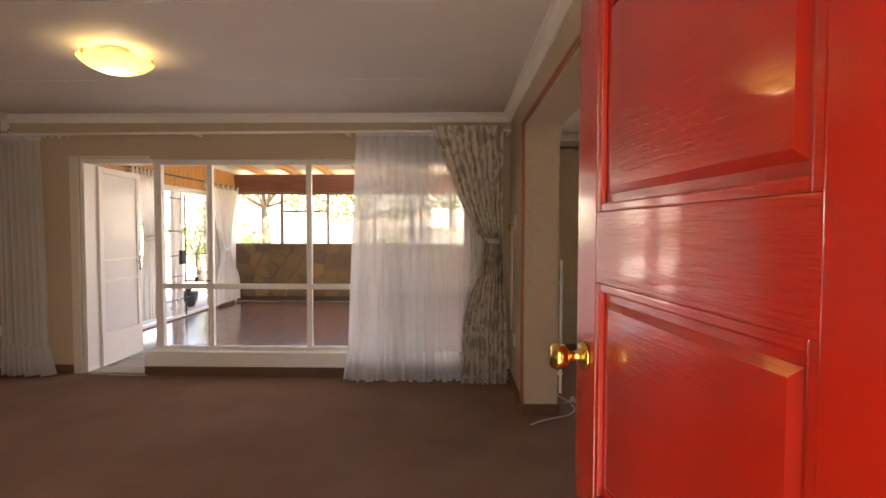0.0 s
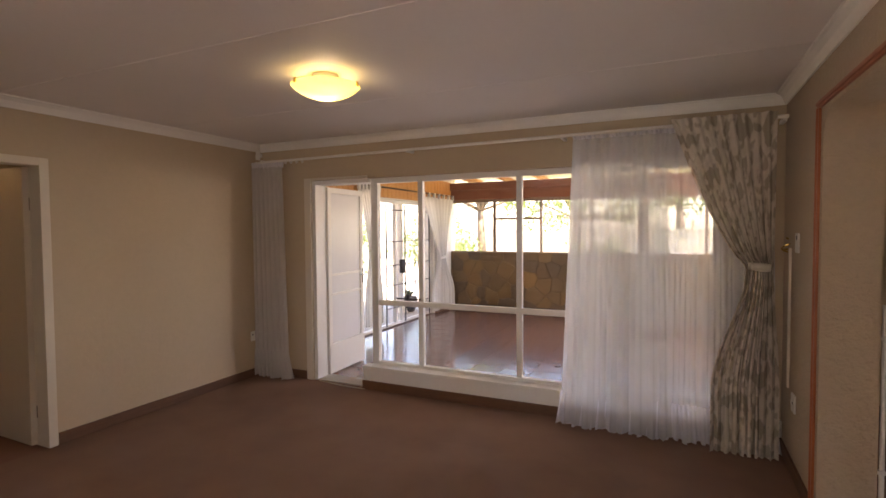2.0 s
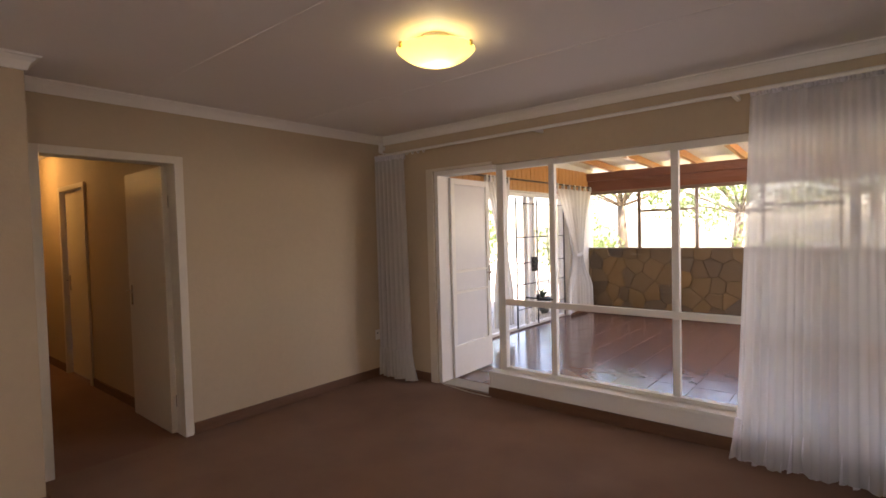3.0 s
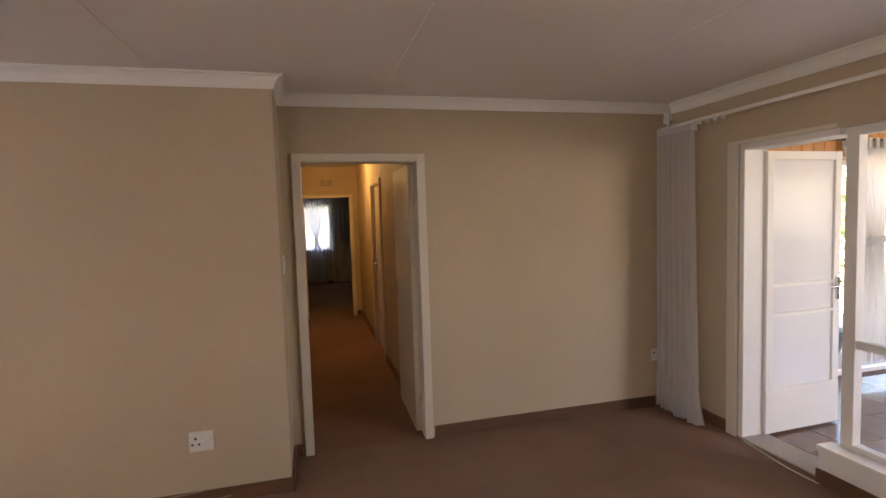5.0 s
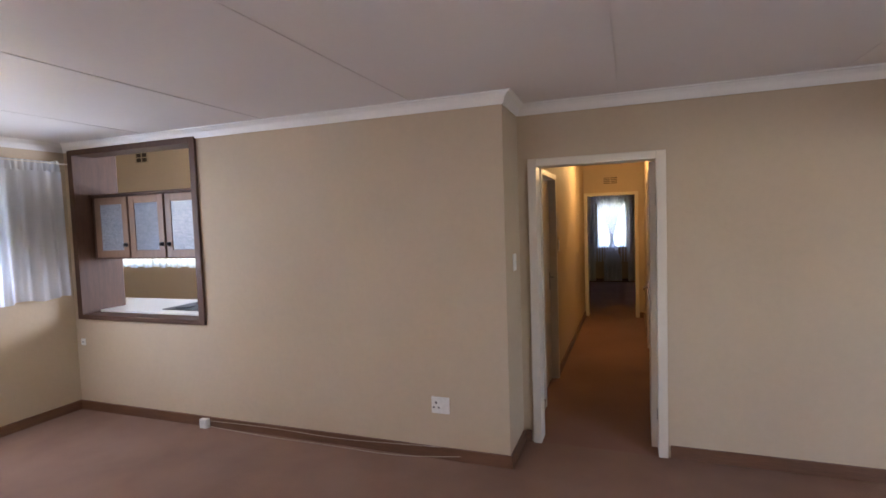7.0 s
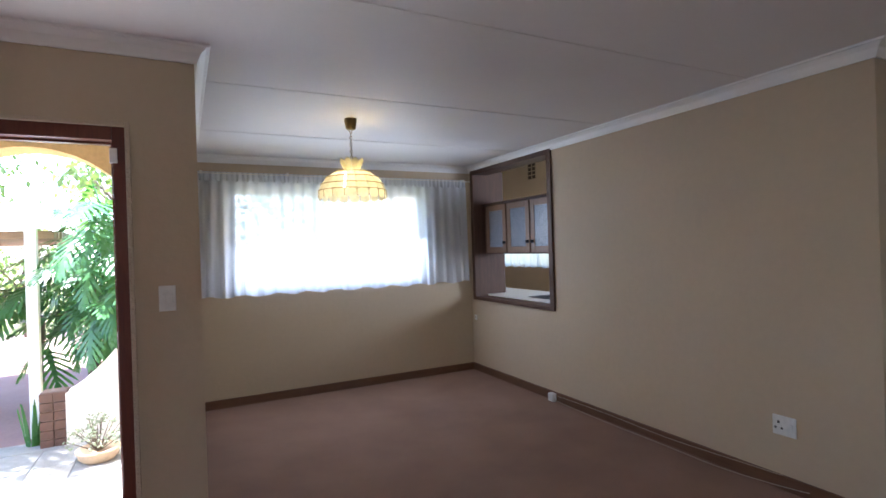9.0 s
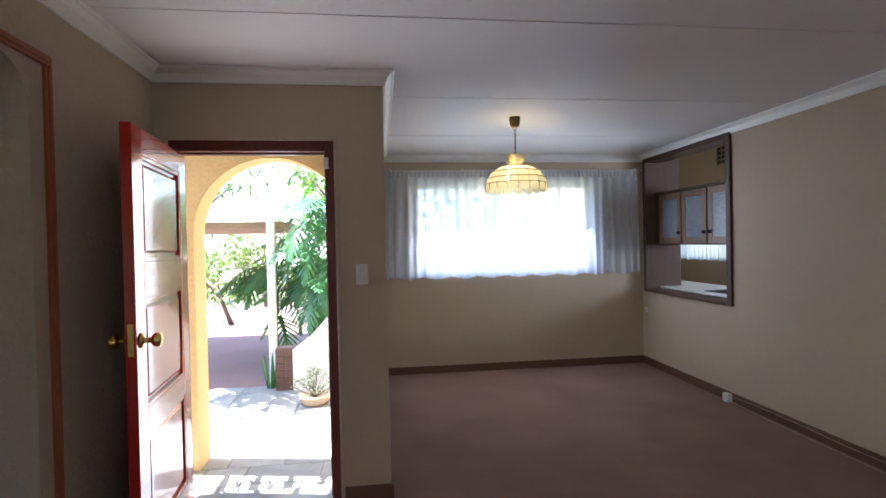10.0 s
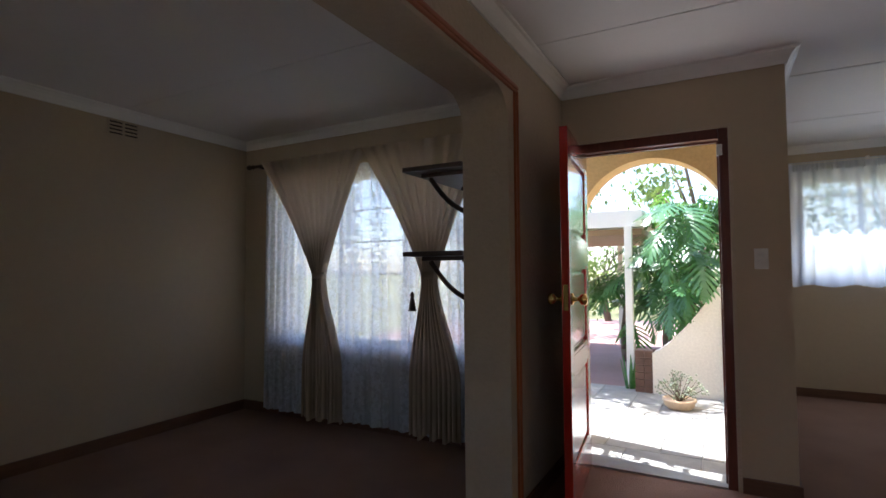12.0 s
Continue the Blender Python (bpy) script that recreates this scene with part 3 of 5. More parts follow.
win = thing("window_1", (0, 0, 0), "large white steel-framed window of the living room", "window")
tagged(win, kind="structure")
bars(win, "x", 4.47, 0.06, [(-3.40, -3.33, 0.0, 2.05), (-3.33, -0.38, 2.0, 2.05), (-3.33, -0.38, 0.20, 0.255), (-0.43, -0.38, 0.255, 2.0)], WHITE, "frame_bar")
bars(win, "x", 4.47, 0.045, [(-2.89, -2.84, 0.255, 0.81), (-2.89, -2.84, 0.86, 2.0), (-1.935, -1.885, 0.255, 0.81), (-1.935, -1.885, 0.86, 2.0), (-0.95, -0.90, 0.255, 0.81), (-0.95, -0.90, 0.86, 2.0), (-3.33, -0.43, 0.81, 0.86)], WHITE, "glazing_bar")
for x0, x1 in ((-3.33, -2.89), (-2.84, -1.935), (-1.885, -0.95), (-0.90, -0.43)):
    pane("pane", win, x0, x1, 4.468, 4.474, 0.255, 0.81)
    pane("pane", win, x0, x1, 4.468, 4.474, 0.86, 2.0)
part("sill", boxed(-3.45, -0.30, 4.325, 4.44, 0.196, 0.228, 0.006), WHITE, win, "white painted window sill")
part("plinth", boxed(-3.45, -0.0, 4.342, 4.38, 0.0, 0.197), WHITE, win, "low white plinth under the window")
latch = part("casement_stay", boxed(-3.12, -2.86, 4.42, 4.435, 0.885, 0.897, 0.003), BLACK, win, "dark metal window stay")
part("casement_catch", boxed(-3.00, -2.975, 4.41, 4.436, 0.885, 0.93, 0.003), BLACK, win)

frame1 = thing("door_frame_1", (0, 0, 0), "white frame of the patio door", "door frame")
tagged(frame1, kind="structure")
for a in ((-4.16, -4.08, 0.0, 2.075), (-4.08, -3.40, 2.05, 2.075)):
    part("architrave", boxed(a[0], a[1], 4.362, 4.385, a[2], a[3], 0.004), CREAM, frame1)
part("jamb", boxed(-4.08, -4.04, 4.39, 4.58, 0.0, 2.05, 0.004), WHITE, frame1)
part("jamb", boxed(-4.04, -3.40, 4.39, 4.58, 2.01, 2.05, 0.004), WHITE, frame1)
part("threshold", boxed(-4.04, -3.40, 4.38, 4.60, -0.001, 0.008, 0.002), PAVE, frame1, "pale door sill")

# Opaque white stands for reflections and the pale wall behind clear panes.
REFLECT_WHITE = surface("reflection_white_glass", (0.74, 0.74, 0.74), (0.78, 0.78, 0.77), 0.12, 12, 1.5, 0.0, speckle=0.98)
pdoor = thing("door_1", (-4.035, 4.56, 0.0), "white glazed patio door standing open", "door", turn=92)
tagged(pdoor, kind="structure")
for a in ((0.0, 0.06, 0.33, 2.0), (0.63, 0.69, 0.33, 2.0), (0.06, 0.63, 1.94, 2.0), (0.06, 0.63, 1.055, 1.08), (0.06, 0.63, 0.845, 0.87)):
    part("stile", boxed(a[0], a[1], -0.02, 0.02, a[2], a[3], 0.004), WHITE, pdoor)
part("kick_panel", boxed(0.0, 0.69, -0.025, 0.025, 0.015, 0.33, 0.006), WHITE, pdoor, "solid white kick panel")
for z0, z1 in ((0.33, 0.845), (0.87, 1.055), (1.08, 1.94)):
    part("pane", boxed(0.06, 0.63, -0.004, 0.004, z0, z1), REFLECT_WHITE, pdoor, "glass pane with its white reflection put into the colour")
hd = part("handle_plate", boxed(0.645, 0.675, -0.032, -0.018, 0.93, 1.10, 0.004), CHROME, pdoor, "chrome handle plate")
part("handle", rodded((0.66, -0.06, 1.03), (0.56, -0.06, 1.03), 0.008), CHROME, hd)
part("handle_neck", rodded((0.66, -0.02, 1.03), (0.66, -0.065, 1.03), 0.008), CHROME, hd)
part("handle_plate", boxed(0.645, 0.675, 0.018, 0.032, 0.93, 1.10, 0.004), CHROME, pdoor)

# passage door
frame2 = thing("door_frame_2", (0, 0, 0), "cream-white frame of the passage door", "door frame")
tagged(frame2, kind="structure")
for a in ((1.415, 1.475, 0.0, 2.07), (2.265, 2.325, 0.0, 2.07), (1.475, 2.265, 2.015, 2.07)):
    part("jamb", boxed(-4.895, -4.735, a[0], a[1], a[2], a[3], 0.006), CREAM, frame2)


def flush_door(name, place, turn, width, label, lever):
    d = thing(name, place, label, "door", turn=turn)
    tagged(d, kind="structure")
    part("leaf", boxed(0.0, width, -0.02, 0.02, 0.01, 2.01, 0.003), CREAM, d)
    for s in (-1, 1):
        pl = part("handle_plate", boxed(width - 0.085, width - 0.05, min(s * 0.02, s * 0.027), max(s * 0.02, s * 0.027), 0.93, 1.10, 0.003), CHROME, d, "dull metal lock plate")
        part("handle_neck", rodded((width - 0.068, s * 0.02, 1.05), (width - 0.068, s * 0.062, 1.05), 0.008), CHROME, pl)
        part("handle", rodded((width - 0.068, s * 0.058, 1.05), (width - 0.068 - lever, s * 0.058, 1.045), 0.008), CHROME, pl)
    for z in (0.25, 1.75):
        part("hinge", rodded((0.0, -0.024, z - 0.045), (0.0, -0.024, z + 0.045), 0.008), CHROME, d)
    return d


flush_door("door_2", (-4.875, 2.245, 0.0), 179.0, 0.77, "cream flush passage door standing open", 0.10)
flush_door("door_3", (-6.97, 2.35, 0.0), 180, 0.76, "closed grey-cream door of the passage", 0.10)
frame3 = thing("door_frame_3", (0, 0, 0), "cream frame of a passage door", "door frame")
tagged(frame3, kind="structure")
for a in ((-7.80, -7.74, 0.0, 2.07), (-6.96, -6.90, 0.0, 2.07), (-7.74, -6.96, 2.02, 2.07)):
    part("jamb", boxed(a[0], a[1], 2.28, 2.40, a[2], a[3], 0.005), CREAM, frame3)
flush_door("door_7", (-5.51, 1.31, 0.0), 180, 0.78, "closed cream door of the passage", 0.0)
frame6 = thing("door_frame_6", (0, 0, 0), "cream frame of the kitchen door", "door frame")
tagged(frame6, kind="structure")
for a in ((-6.36, -6.29, 0.0, 2.07), (-5.51, -5.44, 0.0, 2.07), (-6.29, -5.51, 2.02, 2.07)):
    part("jamb", boxed(a[0], a[1], 1.26, 1.398, a[2], a[3], 0.005), CREAM, frame6)
frame4 = thing("door_frame_4", (0, 0, 0), "cream frame of the bedroom doorway", "door frame")
tagged(frame4, kind="structure")
for a in ((1.385, 1.44, 0.0, 2.01), (2.16, 2.215, 0.0, 2.01), (1.44, 2.16, 1.96, 2.01)):
    part("jamb", boxed(-9.85, -9.70, a[0], a[1], a[2], a[3], 0.005), CREAM, frame4)

# front door
frame5 = thing("door_frame_5", (0, 0, 0), "red-brown wooden frame of the front door", "door frame")
tagged(frame5, kind="structure")
for a in ((-0.965, -0.915, 0.0, 2.07), (-0.115, -0.07, 0.0, 2.07), (-0.915, -0.115, 2.01, 2.07)):
    part("jamb", boxed(a[0], a[1], -0.11, -0.005, a[2], a[3], 0.005), MAHOG, frame5)
for a in ((-0.915, -0.905, 0.0, 2.01), (-0.125, -0.115, 0.0, 2.01)):
    part("stop", boxed(a[0], a[1], -0.10, -0.06, a[2], a[3], 0.002), MAHOG, frame5)
part("stop", boxed(-0.905, -0.125, -0.10, -0.06, 2.0, 2.01, 0.002), MAHOG, frame5)
part("threshold", boxed(-0.915, -0.115, -0.20, 0.0, -0.10, 0.012, 0.004), SLATE, frame5, "grey stone threshold")
part("architrave", boxed(-0.985, -0.965, -0.002, 0.012, 0.0, 2.09, 0.003), ROUGHCAST, frame5)
part("architrave", boxed(-0.965, -0.07, -0.002, 0.012, 2.07, 2.09, 0.003), ROUGHCAST, frame5)
part("strike", boxed(-0.917, -0.912, -0.055, -0.015, 1.02, 1.16, 0.001), CHROME, frame5)
part("alarm_contact", boxed(-0.935, -0.905, -0.03, 0.0, 1.91, 1.975, 0.003), PLASTIC, frame5, "small white door sensor")

fdoor = thing("door_4", (-0.115, 0.0, 0.0), "glossy red panelled front door standing open", "door", turn=96.0)
tagged(fdoor, kind="structure")
FW = 0.80
for a in ((0.0, 0.11), (FW - 0.11, FW)):
    part("stile", boxed(a[0], a[1], 0.0, 0.042, 0.012, 1.985, 0.003), REDPAINT, fdoor)
for z0, z1 in ((0.012, 0.22), (0.70, 0.80), (1.27, 1.42), (1.875, 1.985)):
    part("rail", boxed(0.11, FW - 0.11, 0.0, 0.042, z0, z1, 0.003), REDRAIL, fdoor)


def raised_panel(z0, z1):
    """A panel that is fielded on both faces, with a moulding round it."""
    bm = boxed(0.105, FW - 0.105, 0.015, 0.027, z0 - 0.005, z1 + 0.005)
    for s, y in ((1, 0.027), (-1, 0.015)):
        x0, x1 = 0.11, FW - 0.11
        outer = [(x0 + 0.035, z0 + 0.035), (x1 - 0.035, z0 + 0.035), (x1 - 0.035, z1 - 0.035), (x0 + 0.035, z1 - 0.035)]
        inner = [(x0 + 0.050, z0 + 0.050), (x1 - 0.050, z0 + 0.050), (x1 - 0.050, z1 - 0.050), (x0 + 0.050, z1 - 0.050)]
        lo = [bm.verts.new((x, y, z)) for x, z in outer]
        hi = [bm.verts.new((x, y + s * 0.007, z)) for x, z in inner]
        bm.faces.new(hi)
        for k in range(4):
            bm.faces.new((lo[k], lo[(k + 1) % 4], hi[(k + 1) % 4], hi[k]))
        for a in ((x0, x0 + 0.018, z0, z1), (x1 - 0.018, x1, z0, z1), (x0 + 0.018, x1 - 0.018, z0, z0 + 0.018), (x0 + 0.018, x1 - 0.018, z1 - 0.018, z1)):
            box(bm, a[0], a[1], min(y, y + s * 0.013), max(y, y + s * 0.013), a[2], a[3], 0.004)
    return bm


for z0, z1 in ((0.22, 0.70), (0.80, 1.27), (1.42, 1.875)):
    part("panel", raised_panel(z0, z1), REDPANEL, fdoor, "raised red door panel")
KNOB = [(0.0, 0.0), (0.032, 0.0), (0.032, 0.006), (0.022, 0.011), (0.012, 0.016), (0.011, 0.034), (0.016, 0.040), (0.027, 0.048), (0.030, 0.066), (0.026, 0.076), (0.0, 0.079)]
for s, y in ((1, 0.042), (-1, 0.0)):
    part("door_knob", lathe(bmesh.new(), KNOB, (FW - 0.055, y, 1.10), 24, Matrix.Rotation(radians(-90 * s), 3, "X")), BRASS, fdoor, "round polished brass knob", True)
part("latch_plate", boxed(FW - 0.001, FW + 0.002, 0.010, 0.032, 1.045, 1.175), BRASS, fdoor)
for z in (0.25, 0.95, 1.75):
    part("hinge", rodded((-0.006, 0.0, z - 0.05), (-0.006, 0.0, z + 0.05), 0.009), BRASS, fdoor, "brass hinge")

# dining window, second lounge window, glazed double doors, bedroom and kitchen windows
win = tagged(thing("window_2", (0, 0, 0), "white steel window of the dining end", "window"), kind="structure")
bars(win, "x", -2.89, 0.05, [(-3.68, -1.62, 1.14, 1.18), (-3.68, -1.62, 2.09, 2.13), (-3.68, -3.64, 1.18, 2.09), (-1.66, -1.62, 1.18, 2.09)], WHITE, "frame_bar")
bars(win, "x", -2.89, 0.035, [(-2.14, -2.10, 1.18, 2.09), (-3.36, -3.32, 1.18, 2.09), (-2.10, -1.66, 1.95, 1.97)], WHITE, "glazing_bar")
for x0, x1 in ((-3.64, -3.36), (-3.32, -2.14), (-2.10, -1.66)):
    pane("pane", win, x0, x1, -2.893, -2.887, 1.18, 2.09)
part("sill", boxed(-3.72, -1.58, -2.87, -2.755, 1.115, 1.14, 0.005), WHITE, win)
win = tagged(thing("window_3", (0, 0, 0), "white steel window of the second lounge", "window"), kind="structure")
bars(win, "x", -0.08, 0.05, [(0.62, 2.62, 0.66, 0.70), (0.62, 2.62, 2.02, 2.06), (0.62, 0.66, 0.70, 2.02), (2.58, 2.62, 0.70, 2.02)], WHITE, "frame_bar")
bars(win, "x", -0.08, 0.03, [(1.28, 1.31, 0.70, 2.02), (1.93, 1.96, 0.70, 2.02)], WHITE, "glazing_bar")
bars(win, "x", -0.10, 0.012, [(0.66, 2.58, z, z + 0.014) for z in (0.95, 1.22, 1.49, 1.76)], WHITE, "burglar_bar")
for x0, x1 in ((0.66, 1.28), (1.31, 1.93), (1.96, 2.58)):
    pane("pane", win, x0, x1, -0.083, -0.077, 0.70, 2.02)
win = tagged(thing("door_5", (0, 0, 0), "white glazed double doors of the second lounge", "door"), kind="structure")
for x0, x1 in ((1.05, 1.89), (1.91, 2.34)):
    bars(win, "x", 5.50, 0.05, [(x0, x0 + 0.05, 0.02, 2.06), (x1 - 0.05, x1, 0.02, 2.06), (x0 + 0.05, x1 - 0.05, 2.02, 2.06)], WHITE, "stile")
    bars(win, "x", 5.50, 0.035, [(x0 + 0.05, x1 - 0.05, 0.92, 0.95), (x0 + 0.05, x1 - 0.05, 1.23, 1.26)], WHITE, "glazing_bar")
    part("kick_panel", boxed(x0 + 0.05, x1 - 0.05, 5.48, 5.52, 0.02, 0.36, 0.005), WHITE, win, "solid white kick panel")
    pane("pane", win, x0 + 0.05, x1 - 0.05, 5.497, 5.503, 0.36, 2.02)
part("door_handle", boxed(1.845, 1.875, 5.455, 5.475, 0.98, 1.14, 0.004), CHROME, win)
part("bolt", boxed(1.86, 1.88, 5.465, 5.475, 0.03, 0.16, 0.003), BLACK, win)
win = tagged(thing("window_4", (0, 0, 0), "bright bedroom window", "window"), kind="structure")
bars(win, "y", -14.3, 0.05, [(1.33, 2.0, 0.85, 0.89), (1.33, 2.0, 1.91, 1.95), (1.33, 1.37, 0.89, 1.91), (1.96, 2.0, 0.89, 1.91)], WHITE, "frame_bar")
win = tagged(thing("window_5", (0, 0, 0), "long low kitchen window", "window"), kind="structure")
bars(win, "y", -7.1, 0.05, [(-6.4, -2.7, 1.08, 1.12), (-6.4, -2.7, 1.76, 1.80), (-5.1, -5.06, 1.12, 1.76), (-3.9, -3.86, 1.12, 1.76)], WHITE, "frame_bar")

# trim round the arch
tr = tagged(thing("trim", (0, 0, 0), "orange-brown wooden moulding round the arched opening", "trim"), kind="structure")
for a in ((0.885, 0.925, 0.0, 2.16), (3.415, 3.455, 0.0, 2.16)):
    part("moulding", box(boxed(-0.014, 0.0, a[0], a[1], a[2], a[3], 0.005), -0.022, -0.010, a[0] + 0.012, a[1] - 0.012, a[2], a[3], 0.004), TRIM, tr)
part("moulding", box(boxed(-0.014, 0.0, 0.885, 3.455, 2.16, 2.20, 0.005), -0.022, -0.010, 0.897, 3.443, 2.172, 2.188, 0.004), TRIM, tr)

# ---- enclosed patio ----
MORTAR = surface("dark_stone_mortar", (0.045, 0.035, 0.026), (0.07, 0.052, 0.036), 0.9, 40, 3, 0.5, 0.004)
PSTONE = surface("patio_underfloor", (0.30, 0.24, 0.2), (0.34, 0.28, 0.24), 0.8)
fixed("floor_patio", boxed(-4.9, 0.3, 4.60, 9.5, -0.12, -0.012), GROUT, "mortar bed of the patio tiles", "tiled floor")
fixed("wall_patio_west", wall_mesh("y", -4.95, -4.75, 4.60, 9.62, 0.0, 2.75, [(5.75, 8.62, 0.0, 2.02)]), STUCCO, "white patio wall with a sliding door", "wall")
fixed("wall_patio_north", boxed(-4.75, 0.3, 9.42, 9.62, 0.0, 1.08), MORTAR, "low patio wall behind the stone facing", "wall")
# Unseen end wall; its opening is added and holds the patio fill lamp.
fixed("wall_patio_east", wall_mesh("y", 0.1, 0.3, 5.62, 9.42, 0.0, 2.75, [(6.2, 9.3, 1.1, 2.1)]), STUCCO, "unseen white end wall of the patio with an added opening", "wall")


def patio_roof():
    bm = bmesh.new()
    # The east overhang is unseen, added to keep sun off the patio floor.
    a = [(-5.75, 4.60, 2.78), (1.4, 4.60, 2.78), (1.4, 9.9, 2.50), (-5.75, 9.9, 2.50)]
    lo = [bm.verts.new(p) for p in a]
    hi = [bm.verts.new((x, y, z + 0.04)) for x, y, z in a]
    bm.faces.new(lo), bm.faces.new(hi)
    for k in range(4):
        bm.faces.new((lo[k], lo[(k + 1) % 4], hi[(k + 1) % 4], hi[k]))
    return bm


fixed("ceiling_patio", patio_roof(), CEIL, "white boarded underside of the patio roof", "ceiling")


def rafter():
    bm = bmesh.new()
    pts = [(4.61, 2.775), (9.85, 2.498), (9.85, 2.40), (4.61, 2.675)]
    lo = [bm.verts.new((-0.03, y, z)) for y, z in pts]
    hi = [bm.verts.new((0.03, y, z)) for y, z in pts]
    bm.faces.new(lo), bm.faces.new(hi)
    for k in range(4):
        bm.faces.new((lo[k], lo[(k + 1) % 4], hi[(k + 1) % 4], hi[k]))
    return bm


raf = tagged(part("rafter", rafter(), PINE), "varnished orange pine rafter under the patio roof", "rafter", "patio rafters", "structure")
raf.location.x = -4.25
for k in range(1, 7):
    copy_thing(raf, pose(-4.25 + 0.66 * k, 0, 0))
fixed("beam", box(boxed(-4.75, 0.3, 9.32, 9.44, 2.30, 2.44, 0.006), -4.75, 0.3, 9.36, 9.44, 2.11, 2.298, 0.006), BEAM, "stained red-brown wooden beam", "beam")
win = tagged(thing("window_6", (0, 0, 0), "brown-framed patio windows over the stone wall", "window"), kind="structure")
FR = surface("brown_steel_frame", (0.22, 0.15, 0.10), (0.27, 0.19, 0.13), 0.5, 40, 3)
bars(win, "x", 9.45, 0.05, [(-4.75, 0.3, 1.08, 1.12), (-4.75, 0.3, 2.06, 2.11)] + [(x - 0.025, x + 0.025, 1.12, 2.06) for x in (-3.85, -2.95, -2.05, -1.15, -0.25)], FR, "frame_bar")
bars(win, "x", 9.45, 0.04, [(-3.825, -2.975, 1.72, 1.76), (-2.025, -1.175, 1.72, 1.76)], FR, "glazing_bar")
for x0, x1 in ((-4.75, -3.875), (-3.825, -2.975), (-2.925, -2.075), (-2.025, -1.175), (-1.125, -0.275)):
    pane("pane", win, x0, x1, 9.448, 9.452, 1.12, 2.06)

STONES = surface("rubble_stone", (0.04, 0.028, 0.018), (0.15, 0.088, 0.034), 0.75, 9, 3.5, 0.8, 0.01, speckle=0.6)
st = STONES.node_tree
oi = st.nodes.new("ShaderNodeObjectInfo")
tone = ramp(st, oi.outputs["Random"], [(0.0, (0.07, 0.058, 0.048)), (0.3, (0.24, 0.14, 0.05)), (0.5, (0.13, 0.095, 0.06)), (0.75, (0.30, 0.17, 0.06)), (1.0, (0.085, 0.075, 0.062))])
pb = st.nodes["Principled BSDF"]
old = pb.inputs["Base Color"].links[0].from_socket
st.links.new(mix_col(st, 0.7, old, tone), pb.inputs["Base Color"])

# sliding door, its frame, burglar gate and boards
sl = tagged(thing("door_6", (0, 0, 0), "white aluminium sliding door with a burglar gate", "door"), kind="structure")
bars(sl, "y", -4.85, 0.06, [(5.75, 5.81, 0.0, 2.02), (8.56, 8.62, 0.0, 2.02), (7.36, 7.41, 0.04, 1.97), (7.56, 7.60, 0.04, 1.97), (5.81, 8.56, 1.97, 2.02), (5.81, 8.56, 0.0, 0.04)], WHITE, "frame_bar")
pane("pane", sl, -4.852, -4.848, 7.60, 8.56, 0.04, 1.97)
for y in (7.0, 7.60, 8.50):
    part("gate_post", rodded((-4.78, y, 0.03), (-4.78, y, 1.95), 0.012), BLACK, sl)
for z in (0.30, 0.66, 0.98, 1.36, 1.86):
    part("gate_bar", rodded((-4.78, 7.0, z), (-4.78, 8.50, z), 0.008, 8), BLACK, sl)
for y in (7.95, 8.25):
    part("gate_bar", rodded((-4.78, y, 0.30), (-4.78, y, 1.86), 0.006, 8), BLACK, sl)
for z in (0.35, 0.62, 0.9, 1.05):
    part("gate_bar", rodded((-4.82, 5.9, z), (-4.82, 6.4, z), 0.008, 8), BLACK, sl)
part("lock_box", boxed(-4.80, -4.75, 7.44, 7.54, 0.84, 1.06, 0.005), BLACK, sl, "dark gate lock")
pil = thing("porch_pillar", (-5.40, 8.52, -0.03), "slim white round pillar with a flared foot", "pillar")
part("shaft", lathe(bmesh.new(), [(0.0, 0.12), (0.075, 0.12), (0.06, 0.4), (0.055, 2.50), (0.0, 2.50)], (0, 0, 0), 20), STUCCO, pil, "", True)
part("foot", lathe(bmesh.new(), [(0.0, 0.0), (0.14, 0.0), (0.14, 0.05), (0.12, 0.06), (0.10, 0.12), (0.0, 0.12)], (0, 0, 0), 20), STUCCO, pil, "flared white foot", True)
val = tagged(thing("timber_valance", (0, 0, 0), "vertical orange pine boards over the sliding door", "board trim"), kind="structure")
for k in range(32):
    y = 5.3 + k * 0.128
    part("board", boxed(-4.745, -4.725, y + 0.003, y + 0.125, 2.04, 2.46, 0.004), PINEV, val)
for y0, y1, sd in ((6.08, 6.68, 61), (8.05, 9.38, 63)):
    c = thing("tab_top_curtain", (0, 0, 0), "white cotton tab-top curtain tied at the middle", "curtain", "patio curtains")
    mid = (y0 + y1) / 2
    if sd == 61:
        ed = tied((y0, y1), (mid - 0.02, mid + 0.20), (y0 + 0.15, y1 + 0.05), 0.57)
    else:
        ed = tied((y0, y1), (mid - 0.05, mid + 0.22), (y0 + 0.35, y1), 0.47)
    curtain("cloth", "y", -4.71, 1, 0.16 if sd == 61 else 0.06, 2.12, ed, 8, 0.028, WHITECURT, c, rows=44, seed=sd)
    tie_band(c, "y", mid + 0.08, -4.66, 1.28 if sd == 61 else 1.03, 0.13, WHITECURT)
    for k in range(7):
        y = y0 + 0.04 + k * (y1 - y0 - 0.08) / 6
        part("tab", boxed(-4.695, -4.655, y - 0.02, y + 0.02, 2.11, 2.20, 0.003), WHITECURT, c)
pole = thing("curtain_pole", (0, 0, 0), "dark curtain pole of the patio door", "curtain rail")
part("pole", rodded((-4.675, 5.6, 2.185), (-4.675, 9.35, 2.185), 0.012), DARKWOOD, pole)
